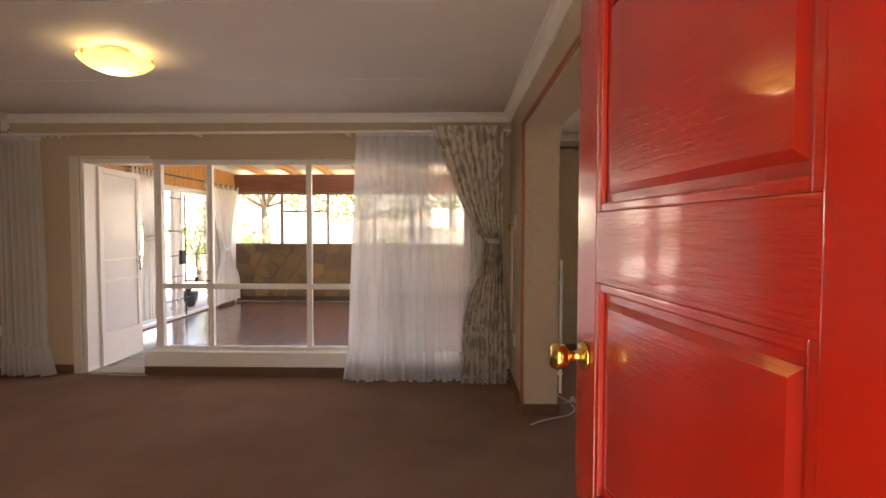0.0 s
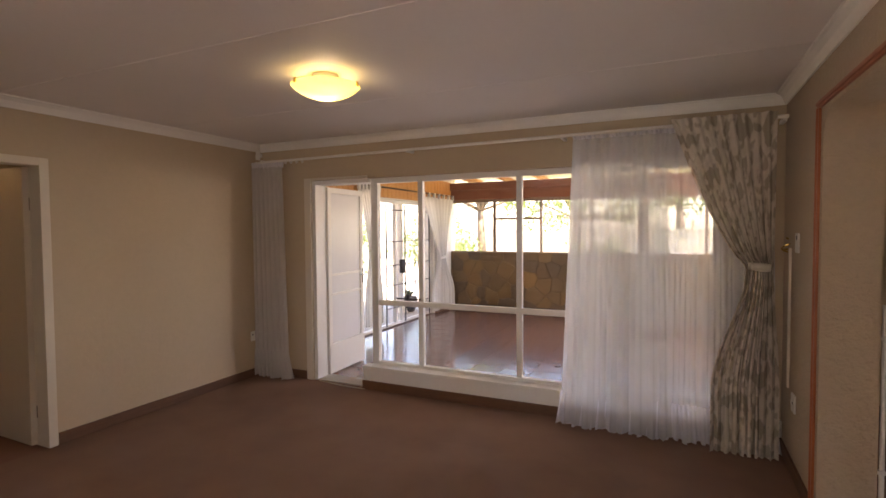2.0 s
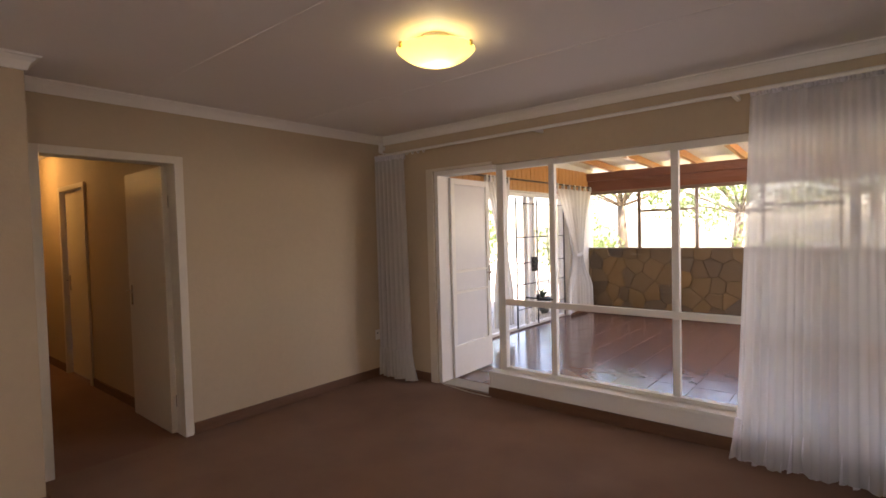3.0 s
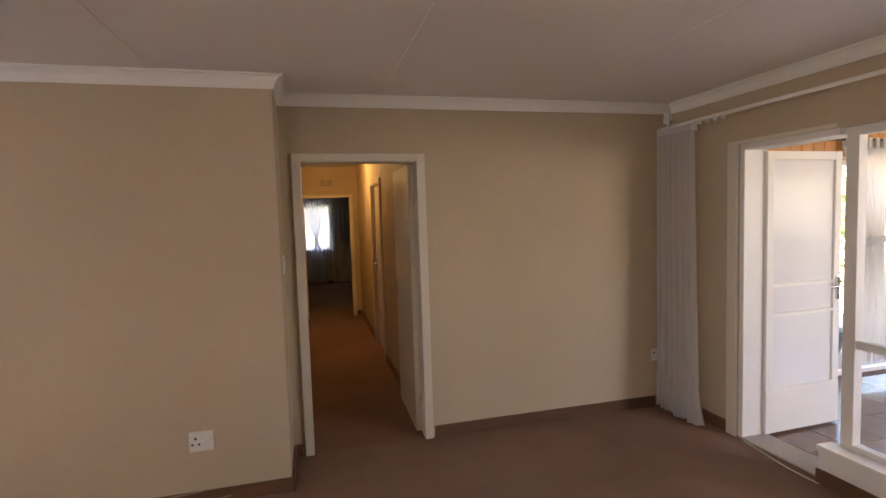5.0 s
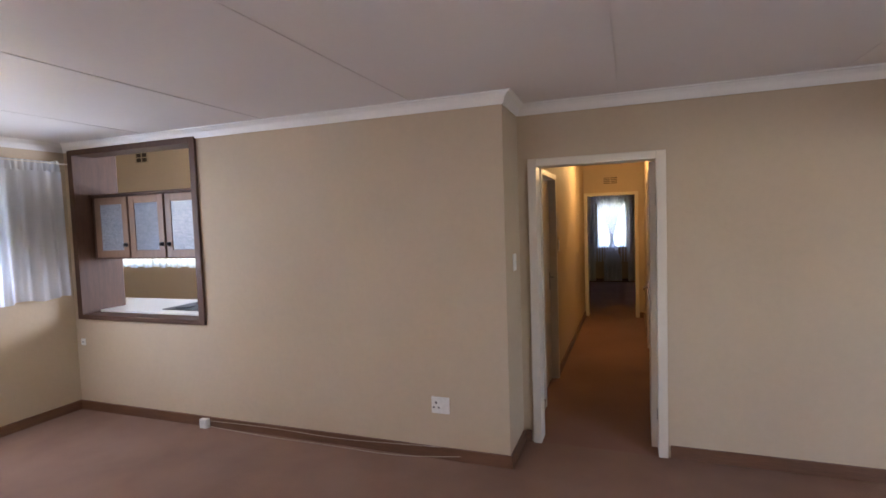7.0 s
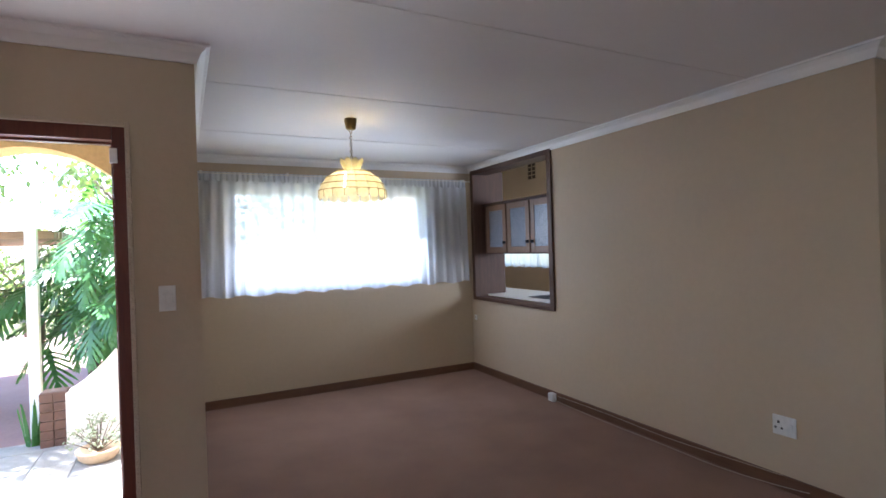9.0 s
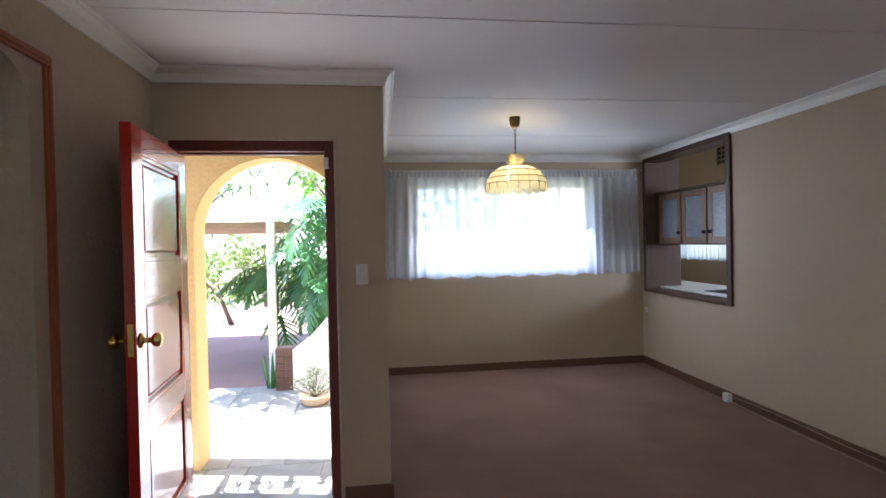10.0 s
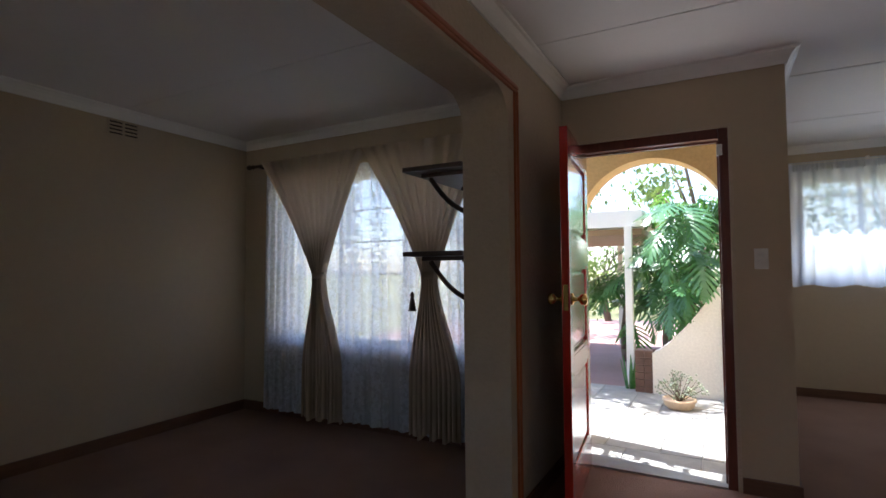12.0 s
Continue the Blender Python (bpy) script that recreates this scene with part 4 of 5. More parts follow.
for y in (5.65, 7.2, 9.3):
    part("bracket", boxed(-4.745, -4.675, y - 0.01, y + 0.01, 2.18, 2.20, 0.002), DARKWOOD, pole)
skirting("baseboard_patio", [("y", -4.75, 1, 8.66, 9.3), ("y", -4.75, 1, 4.66, 5.7)])

PLANTER = surface("grey_blue_glaze", (0.07, 0.085, 0.095), (0.12, 0.14, 0.15), 0.3, 20, 3, 0.1)
BLADE = surface("dull_green_leaf", (0.06, 0.11, 0.05), (0.10, 0.17, 0.07), 0.45, 25, 3, 0.2)


def planter(x, y, radius, height, seed):
    """A round glazed pot with arching leaves."""
    rg = random.Random(seed)
    ob = thing("planter", (x, y, -0.03), "round grey-blue glazed pot with arching green leaves", "plant pot", "patio pots")
    part("pot", lathe(bmesh.new(), [(0.0, 0.0), (radius * 0.62, 0.0), (radius * 0.95, height * 0.55), (radius, height * 0.92), (radius * 1.08, height * 0.94), (radius * 1.08, height), (radius * 0.9, height), (radius * 0.86, height * 0.9), (0.0, height * 0.88)], (0, 0, 0), 24), PLANTER, ob, "", True)
    for k in range(16):
        a, ln = rg.uniform(0, 6.28), rg.uniform(0.22, 0.42)
        bm, prev = bmesh.new(), None
        for q in range(6):
            f = q / 5
            w = 0.022 * (1 - f ** 2) + 0.001
            c = Vector((ln * 0.75 * f * math.cos(a), ln * 0.75 * f * math.sin(a), height * 0.88 + ln * (1.2 * f - 0.75 * f * f)))
            side = Vector((-math.sin(a), math.cos(a), 0)) * w
            pair = [bm.verts.new(c - side), bm.verts.new(c + side)]
            if prev:
                bm.faces.new((prev[0], prev[1], pair[1], pair[0]))
            prev = pair
        part("leaf", bm, BLADE, ob, "", True)


planter(-5.35, 6.72, 0.20, 0.34, 81)
planter(-5.40, 8.85, 0.17, 0.28, 82)

# ---- porch and front garden ----
def porch_arch():
    bm = bmesh.new()
    cx, r, zs, top, x0, x1 = -0.42, 0.57, 1.57, 2.62, -1.0, 0.45
    pts = [(cx + r * math.cos(a), zs + r * math.sin(a)) for a in [k * math.pi / 24 for k in range(25)]]
    y0, y1 = -1.24, -1.0
    box(bm, x0, cx - r, y0, y1, -0.2, zs)
    box(bm, cx + r, x1, y0, y1, -0.2, zs)
    box(bm, cx + r, x1, y0, y1, zs, top)
    box(bm, x0 - 0.0, cx - r, y0, y1, zs, top)
    for (xa, za), (xb, zb) in zip(pts, pts[1:]):
        v = [bm.verts.new((x, y, z)) for y in (y0, y1) for x, z in ((xa, za), (xb, zb), (xb, top), (xa, top))]
        for f in ((0, 1, 2, 3), (7, 6, 5, 4), (0, 4, 5, 1), (2, 6, 7, 3)):
            bm.faces.new([v[k] for k in f])
    return bm


fixed("wall_porch", porch_arch(), YELLOW, "yellow plastered porch wall with a round arch", "wall")
# Unseen screen, set here for the lattice shadow it throws on the paving.
screen = tagged(thing("porch_screen", (0, 0, 0), "unseen white wrought-iron screen that casts the porch's lattice shadow", "iron screen"), kind="structure")
for y in (-0.98, -0.62, -0.27):
    part("upright", boxed(0.28, 0.31, y - 0.02, y + 0.02, -0.2, 2.62, 0.003), WHITE, screen)
for z in (0.62, 1.12, 1.62, 2.12):
    part("rail", boxed(0.28, 0.31, -0.98, -0.27, z - 0.025, z + 0.025, 0.003), WHITE, screen)
for k in range(3):
    for q in range(2):
        for d in (-1, 1):
            y, z = -0.8 + 0.35 * q, 0.87 + 0.5 * k
            bm = bmesh.new()
            ring = [Vector((0.295, y + 0.10 * math.cos(a), z + d * 0.11 + 0.09 * math.sin(a))) for a in [i * math.pi / 5 for i in range(10)]]
            for i in range(10):
                rod(bm, ring[i], ring[(i + 1) % 10], 0.010, 6)
            part("scroll", bm, WHITE, screen)
# Unseen slab added to keep the sun out from above; stops at the screen.
fixed("ceiling_porch", boxed(-1.0, 0.34, -1.24, -0.14, 2.62, 2.68), CEIL, "unseen white porch ceiling added to block the sun", "ceiling")
fixed("pavement", boxed(-3.2, 1.4, -3.3, -0.14, -0.21, -0.20), PAVE, "bed of the slate paving before the door", "paving")
fixed("pavement_brick", boxed(-0.6, 6.0, -12.0, -3.3, -0.206, -0.196), BRICKPAVE, "purple brick paving of the drive", "paving")


def garden_wall():
    bm = bmesh.new()
    top = [(-0.19 - 0.805 * k / 14, 0.28 + 1.35 * (0.805 * k / 14 / 1.05) ** 1.35) for k in range(15)]
    f = [bm.verts.new((x, -3.05, z)) for x, z in top]
    b = [bm.verts.new((x, -3.25, z)) for x, z in top]
    fl = [bm.verts.new((x, -3.05, -0.205)) for x, z in top]
    bl = [bm.verts.new((x, -3.25, -0.205)) for x, z in top]
    for k in range(14):
        bm.faces.new((f[k], f[k + 1], b[k + 1], b[k]))
        bm.faces.new((f[k], f[k + 1], fl[k + 1], fl[k]))
        bm.faces.new((b[k], b[k + 1], bl[k + 1], bl[k]))
    bm.faces.new((f[0], b[0], bl[0], fl[0])), bm.faces.new((f[-1], b[-1], bl[-1], fl[-1]))
    return bm


fixed("garden_wall", garden_wall(), STUCCO, "white plastered garden wall with a swept top", "garden wall")
pier = thing("brick_pier", (-0.10, -3.16, -0.2), "short pier of dark red bricks", "brick pier")
RBRICK = surface("dark_red_brick", (0.10, 0.055, 0.04), (0.16, 0.085, 0.06), 0.8, 30, 4, 0.6, 0.004)
part("core", boxed(-0.09, 0.09, -0.09, 0.09, 0.0, 0.50), GROUT, pier, "grey mortar core")
for k in range(6):
    for s in (-1, 1):
        part("brick", boxed(-0.105 if s < 0 else 0.004, -0.004 if s < 0 else 0.105, -0.105, 0.105, 0.005 + k * 0.083, 0.078 + k * 0.083, 0.004), RBRICK, pier)
SLATWOOD = wood("weathered_slat_wood", (0.26, 0.17, 0.12), (0.36, 0.25, 0.18), 0.6, (1.5, 14, 14))
post = thing("carport", (0, 0, 0), "white carport with a slatted brown underside", "carport")
part("post", boxed(0.07, 0.16, -3.55, -3.46, -0.2, 1.80, 0.006), WHITE, post)
part("post", boxed(2.9, 3.0, -3.55, -3.46, -0.2, 1.80, 0.006), WHITE, post)
part("post", boxed(2.9, 3.0, -7.1, -7.0, -0.2, 1.80, 0.006), WHITE, post)
part("post", boxed(0.75, 0.84, -7.1, -7.0, -0.2, 1.80, 0.006), WHITE, post)
part("fascia", boxed(-0.05, 3.1, -3.62, -3.56, 1.80, 2.02, 0.006), WHITE, post)
part("roof_sheet", boxed(-0.05, 3.1, -7.2, -3.62, 1.99, 2.02), WHITE, post)
for k in range(20):
    part("slat", boxed(-0.02, 3.05, -7.1 + k * 0.17, -6.98 + k * 0.17, 1.71, 1.79, 0.004), SLATWOOD, post)

# big-leaved plant
LEAF = surface("glossy_leaf", (0.045, 0.13, 0.055), (0.085, 0.21, 0.075), 0.28, 25, 3, 0.2)
lt = LEAF.node_tree
lp = lt.nodes["Principled BSDF"]
tr = lt.nodes.new("ShaderNodeBsdfTranslucent")
tr.inputs["Color"].default_value = (0.16, 0.34, 0.05, 1)
mx = lt.nodes.new("ShaderNodeMixShader")
mx.inputs[0].default_value = 0.3
lt.links.new(lp.outputs[0], mx.inputs[1]), lt.links.new(tr.outputs[0], mx.inputs[2])
lt.links.new(mx.outputs[0], lt.nodes["Material Output"].inputs["Surface"])
FOLIAGE = surface("tree_foliage", (0.06, 0.10, 0.03), (0.12, 0.17, 0.06), 0.6, 4, 0.8, 0.0)
ft = FOLIAGE.node_tree
fp = ft.nodes["Principled BSDF"]
tr = ft.nodes.new("ShaderNodeBsdfTranslucent")
tr.inputs["Color"].default_value = (0.20, 0.30, 0.06, 1)
mx = ft.nodes.new("ShaderNodeMixShader")
mx.inputs[0].default_value = 0.35
ft.links.new(fp.outputs[0], mx.inputs[1]), ft.links.new(tr.outputs[0], mx.inputs[2])
ft.links.new(mx.outputs[0], ft.nodes["Material Output"].inputs["Surface"])
BARK = surface("bark", (0.10, 0.075, 0.05), (0.17, 0.13, 0.09), 0.9, 20, 3, 0.8, 0.01)


def lobed_leaf(seed):
    """A deeply cut leaf: a midrib with long drooping fingers on both sides. The tip points along +y."""
    rg = random.Random(seed)
    bm = bmesh.new()

    def sag(y, x):
        return 0.18 * y - 0.42 * y * y - 0.35 * abs(x) ** 1.5

    n = 9
    for k in range(n):
        y = 0.06 + 0.80 * k / (n - 1)
        for s in (-1, 1):
            ln = (0.20 + 0.22 * math.sin(math.pi * min(1.0, 0.25 + k / n))) * rg.uniform(0.85, 1.1)
            if k == n - 1:
                ln *= 0.6
            w = 0.024
            ang = radians(62 - 45 * k / (n - 1))
            dx, dy = math.sin(ang) * s, math.cos(ang)
            prev = None
            for q, (f, ww) in enumerate(((0.0, 1.1), (0.35, 0.85), (0.65, 1.0), (0.86, 0.6), (1.0, 0.05))):
                cx, cy = dx * ln * f, y + dy * ln * f
                px, py = -dy * w * ww * s, dx * w * ww * s
                pair = [bm.verts.new((cx + px, cy + py, sag(cy + py, cx + px))), bm.verts.new((cx - px, cy - py, sag(cy - py, cx - px)))]
                if prev:
                    bm.faces.new((prev[0], prev[1], pair[1], pair[0]))
                prev = pair
    prev = None
    for k in range(7):
        y = 0.95 * k / 6
        w = 0.055 * (1 - 0.8 * k / 6)
        pair = [bm.verts.new((-w, y, sag(y, w))), bm.verts.new((w, y, sag(y, w)))]
        if prev:
            bm.faces.new((prev[0], prev[1], pair[1], pair[0]))
        prev = pair
    me = bpy.data.meshes.new("leaf")
    bm.to_mesh(me)
    bm.free()
    me.materials.append(LEAF)
    return me


LEAVES = [lobed_leaf(s) for s in range(4)]


def big_plant(x, y, height, count, spread, seed, label):
    rg = random.Random(seed)
    pl = thing("split_leaf_plant", (x, y, -0.2), label, "plant", "split-leaf plants")
    bm = bmesh.new()
    for k in range(5):
        rod(bm, (0.03 * math.sin(k), 0.02 * k, height * 0.7 * k / 5), (0.03 * math.sin(k + 1), 0.02 * (k + 1), height * 0.7 * (k + 1) / 5), 0.07 - 0.004 * k, 10)
    part("trunk", bm, BARK, pl, "scarred brown trunk", True)
    stalks = bmesh.new()
    for k in range(count):
        a = rg.uniform(0, 2 * math.pi)
        z = height * rg.uniform(0.46, 0.98)
        rr = spread * rg.uniform(0.25, 0.75)
        base = Vector((rr * math.cos(a), rr * math.sin(a), z + rg.uniform(-0.1, 0.12)))
        size = rg.uniform(0.48, 0.78)
        if x + base.x + size * math.cos(a) < -0.95 and y + base.y + size * math.sin(a) > -3.45:
            continue
        if seed == 3 and x + base.x + size * math.cos(a) > 0.10:
            continue
        rod(stalks, (0, 0, z * 0.72), base, 0.008, 5)
        ob = new("leaf", LEAVES[rg.randrange(4)])
        ob.parent = pl
        ob.matrix_basis = Matrix.LocRotScale(base, Euler((rg.uniform(-0.95, 0.1), rg.uniform(-0.3, 0.3), a - math.pi / 2), "XYZ"), (size, size, size))
    part("stem", stalks, LEAF, pl, "long green leaf stalks")
    return pl


big_plant(-0.58, -3.72, 2.45, 125, 0.66, 3, "large split-leaf plant spilling over the garden wall")
big_plant(-0.28, -4.3, 1.95, 40, 0.5, 4, "split-leaf plant behind the carport post")
big_plant(0.42, -5.2, 1.45, 26, 0.5, 6, "darker split-leaf plant beside the drive")

sword = thing("sword_plant", (0.08, -3.22, -0.2), "upright green sword-leaved plant", "plant")
for k in range(9):
    a = k * 2.4
    bm = bmesh.new()
    px, py = 0.05 * math.cos(a), 0.05 * math.sin(a)
    rows = []
    for q in range(6):
        f = q / 5
        w = 0.022 * (1 - f ** 3)
        o = Vector((px * (1 + 1.2 * f), py * (1 + 1.2 * f), (0.36 + 0.02 * (k % 4)) * f))
        rows.append([bm.verts.new(o + Vector((-math.sin(a) * w, math.cos(a) * w, 0))), bm.verts.new(o + Vector((0.006, 0.006, 0))), bm.verts.new(o - Vector((-math.sin(a) * w, math.cos(a) * w, 0)))])
    for r0, r1 in zip(rows, rows[1:]):
        bm.faces.new((r0[0], r0[1], r1[1], r1[0])), bm.faces.new((r0[1], r0[2], r1[2], r1[1]))
    part("leaf", bm, LEAF, sword)

pot = thing("plant_pot", (-0.50, -2.50, -0.2), "low cream clay bowl with a small jade plant", "plant pot")
CLAY = surface("cream_clay", (0.55, 0.40, 0.26), (0.62, 0.46, 0.31), 0.75, 30, 3)
part("bowl", lathe(bmesh.new(), [(0.0, 0.0), (0.10, 0.0), (0.145, 0.05), (0.155, 0.09), (0.165, 0.095), (0.165, 0.115), (0.145, 0.115), (0.13, 0.09), (0.0, 0.085)], (0, 0, 0), 28), CLAY, pot, "", True)
rg = random.Random(9)
twigs, jade = bmesh.new(), bmesh.new()
for k in range(26):
    a, el = rg.uniform(0, 6.28), rg.uniform(0.5, 1.4)
    ln = rg.uniform(0.15, 0.30)
    tip = Vector((ln * math.cos(a) * math.cos(el), ln * math.sin(a) * math.cos(el), 0.09 + ln * math.sin(el)))
    rod(twigs, (0, 0, 0.08), tip, 0.006, 5, 0.003)
    for q in range(9):
        c = tip + Vector((rg.uniform(-0.04, 0.04), rg.uniform(-0.04, 0.04), rg.uniform(-0.05, 0.03)))
        bmesh.ops.create_icosphere(jade, subdivisions=1, radius=0.013, matrix=Matrix.LocRotScale(c, Euler((rg.uniform(0, 3), rg.uniform(0, 3), 0)), (1, 0.7, 0.4)))
part("stem", twigs, BARK, pot)
part("foliage", jade, surface("grey_green_leaf", (0.22, 0.28, 0.17), (0.32, 0.36, 0.24), 0.5, 20, 4, 0.0), pot, "small grey-green leaves", True)


def tree(x, y, height, crown, seed, label, clumps=26, leaves=80, name="tree"):
    rg = random.Random(seed)
    t = thing(name, (x, y, -0.205), label, "tree")
    wood_bm, leaf_bm = bmesh.new(), bmesh.new()
    fork = Vector((rg.uniform(-0.2, 0.2), rg.uniform(-0.2, 0.2), height * 0.38))
    rod(wood_bm, (0, 0, 0), fork, height * 0.035, 10, height * 0.024)
    for k in range(clumps):
        a, f = rg.uniform(0, 6.28), rg.uniform(0.0, 1.0)
        r = crown * (0.35 + 0.65 * rg.random()) * (1 - 0.55 * f * f)
        c = Vector((r * math.cos(a), r * math.sin(a), height * (0.36 + 0.6 * f)))
        if k % 2 == 0:
            rod(wood_bm, fork, c, height * 0.011, 6, height * 0.003)
        s = crown * rg.uniform(0.22, 0.40)
        for q in range(leaves):
            d = Vector((rg.gauss(0, 0.5), rg.gauss(0, 0.5), rg.gauss(0, 0.38))) * s
            w = rg.uniform(0.06, 0.13) * crown ** 0.5
            e = Euler((rg.uniform(0, 6.28), rg.uniform(0, 6.28), rg.uniform(0, 6.28)))
            m = e.to_matrix()
            vs = [leaf_bm.verts.new(c + d + m @ Vector(p) * w) for p in ((-0.5, 0, 0), (0, -0.3, 0.06), (0.6, 0, 0), (0, 0.3, 0.06))]
            leaf_bm.faces.new(vs)
    part("trunk", wood_bm, BARK, t, "", True)
    me = part("crown", leaf_bm, FOLIAGE, t)
    return t


for x, y, h, c, s in ((-9.5, 24, 7.0, 3.2, 1), (-4.5, 21, 5.5, 2.6, 2), (1.5, 25, 7.5, 3.4, 3), (7.0, 22, 6.0, 3.0, 4), (-14, 14, 6.5, 3.0, 5), (-12.5, 8.0, 5.0, 2.3, 6), (-17, 20, 8.0, 3.5, 7), (-0.5, 31, 8.0, 4.0, 8)):
    tree(x, y, h, c, s, "leafy garden tree on the sunny lawn")
for x, y, h, c, s in ((-0.6, -9.5, 5.2, 2.2, 11), (4.6, -13.5, 6.5, 2.8, 12), (-4.2, -11.0, 5.0, 2.4, 13), (-7.0, -9.0, 4.0, 2.0, 14)):
    tree(x, y, h, c, s, "leafy tree beyond the drive")
# Added tree, out of view, whose only use is its shade on the slate.
tree(2.0, -3.55, 5.8, 1.1, 31, "slim tree added out of view to shade the paving", 38, 100)
for x, y, h, c, s in ((1.9, -11.6, 2.8, 1.6, 46), (-2.2, -6.2, 1.5, 0.9, 21), (-3.6, -6.6, 1.7, 1.0, 22), (2.0, -8.5, 1.6, 1.2, 23), (-9.0, 7.0, 1.5, 1.0, 24), (-8.2, 9.6, 1.8, 1.1, 25), (-7.0, 15.0, 1.4, 1.3, 26), (-3.0, 16.5, 1.3, 1.4, 27), (2.0, 16.0, 1.5, 1.4, 28), (-7.4, 13.4, 2.4, 1.3, 43), (-10.2, 12.4, 2.9, 1.6, 44), (-11.5, 9.8, 2.6, 1.4, 45)):
    tree(x, y, h, c, s, "round green garden shrub", 16, 60, "shrub")
fixed("garden_wall_north", boxed(-30, 14, 27.0, 27.3, -0.2, 1.5), STUCCO, "pale garden wall beyond the lawn", "garden wall")
fixed("pavement_north", boxed(0.3, 7.0, 5.62, 9.2, -0.206, -0.03), PAVE, "pale sunlit paving outside the glazed doors", "paving")
fixed("pavement_west", boxed(-22.0, -4.95, 3.0, 24.0, -0.206, -0.03), PAVE, "pale sunlit paving beside the patio", "paving")
GOLD = surface("golden_stone", (0.24, 0.165, 0.09), (0.40, 0.28, 0.16), 0.8, 9, 2.2, 0.8, 0.01)
# Unseen eave, added to cut the daylight entering the glazed doors.
fixed("eave", boxed(0.30, 3.4, 5.62, 6.9, 2.46, 2.52), STUCCO, "unseen white eave added to dim the second lounge", "eave")
fixed("stone_garden_wall", boxed(0.6, 6.5, 9.3, 9.6, -0.03, 1.15), GOLD, "golden stone garden wall in the sun", "garden wall")

# ---- lamps ----
lamp = thing("ceiling_lamp", (-2.56, 2.66, 2.46), "round yellow glass ceiling lamp, switched on", "ceiling lamp")
m, t, p = nodes_of("lit_yellow_glass")
p.inputs["Base Color"].default_value = (0.9, 0.78, 0.35, 1)
p.inputs["Roughness"].default_value = 0.25
tr = t.nodes.new("ShaderNodeBsdfTranslucent")
tr.inputs["Color"].default_value = (1.0, 0.90, 0.5, 1)
em = t.nodes.new("ShaderNodeEmission")
em.inputs["Color"].default_value, em.inputs["Strength"].default_value = (1.0, 0.74, 0.14, 1), 0.11
mx = t.nodes.new("ShaderNodeMixShader")
mx.inputs[0].default_value = 0.6
ad = t.nodes.new("ShaderNodeAddShader")
t.links.new(p.outputs[0], mx.inputs[1]), t.links.new(tr.outputs[0], mx.inputs[2])
t.links.new(mx.outputs[0], ad.inputs[0]), t.links.new(em.outputs[0], ad.inputs[1])
t.links.new(ad.outputs[0], t.nodes["Material Output"].inputs["Surface"])
LITGLASS = m
prof = [(0.002, -0.136)]
for k in range(1, 13):
    f = k / 12
    prof.append((0.197 * math.sin(f * math.pi / 2 * 0.66) / math.sin(math.pi / 2 * 0.66), -0.136 + 0.076 * (1 - math.cos(f * math.pi / 2 * 0.66)) / (1 - math.cos(math.pi / 2 * 0.66))))
prof += [(0.200, -0.057), (0.190, -0.058)]
part("bowl", lathe(bmesh.new(), prof, (0, 0, -0.008), 48), LITGLASS, lamp, "glowing yellow glass bowl", True)
part("base_plate", lathe(bmesh.new(), [(0.0, 0.0), (0.075, 0.0), (0.075, -0.035), (0.065, -0.04), (0.0, -0.04)], (0, 0, -0.0005), 40), WHITE, lamp, "white metal base plate", True)
for k in range(3):
    a = radians(40 + 120 * k)
    part("clip", boxed(-0.008, 0.008, -0.004, 0.006, -0.072, -0.045, 0.002), BRASS, lamp, "small brass clip").matrix_basis = Matrix.Rotation(a, 4, "Z") @ Matrix.Translation((0, 0.200, -0.008))

pend = thing("pendant_lamp", (-2.30, -1.0, 2.46), "domed shell pendant lamp with a crown, switched on", "pendant lamp")
BRONZE = surface("dark_brass", (0.30, 0.20, 0.08), (0.36, 0.25, 0.1), 0.35, 40, 3, 0.1, 0.001, 1.0)
m, t, p = nodes_of("capiz_shell")
n = noise_tex(t, 22, 4)
col = ramp(t, n, [(0.3, (0.66, 0.58, 0.36)), (0.7, (0.82, 0.76, 0.55))])
t.links.new(col, p.inputs["Base Color"])
p.inputs["Roughness"].default_value = 0.3
tr = t.nodes.new("ShaderNodeBsdfTranslucent")
t.links.new(col, tr.inputs["Color"])
mx = t.nodes.new("ShaderNodeMixShader")
mx.inputs[0].default_value = 0.6
t.links.new(p.outputs[0], mx.inputs[1]), t.links.new(tr.outputs[0], mx.inputs[2])
t.links.new(mx.outputs[0], t.nodes["Material Output"].inputs["Surface"])
SHELL = m
part("ceiling_cup", lathe(bmesh.new(), [(0.0, 0.0), (0.045, 0.0), (0.045, -0.02), (0.036, -0.075), (0.02, -0.085), (0.0, -0.085)], (0, 0, -0.0005), 24), BRONZE, pend, "dark brass ceiling cup", True)
chain = bmesh.new()
for k in range(9):
    ring = []
    for q in range(10):
        a = 2 * math.pi * q / 10
        c = Vector((0.009 * math.cos(a), 0, 0.016 * math.sin(a)))
        ring.append(Matrix.Rotation(radians(90 * (k % 2)), 3, "Z") @ c + Vector((0, 0, -0.095 - k * 0.024)))
    for q in range(10):
        rod(chain, ring[q], ring[(q + 1) % 10], 0.0022, 5)
part("chain", chain, BRONZE, pend)
part("cord", rodded((0.004, 0, -0.08), (0.004, 0, -0.40), 0.003, 6), WHITE, pend)
crown = bmesh.new()
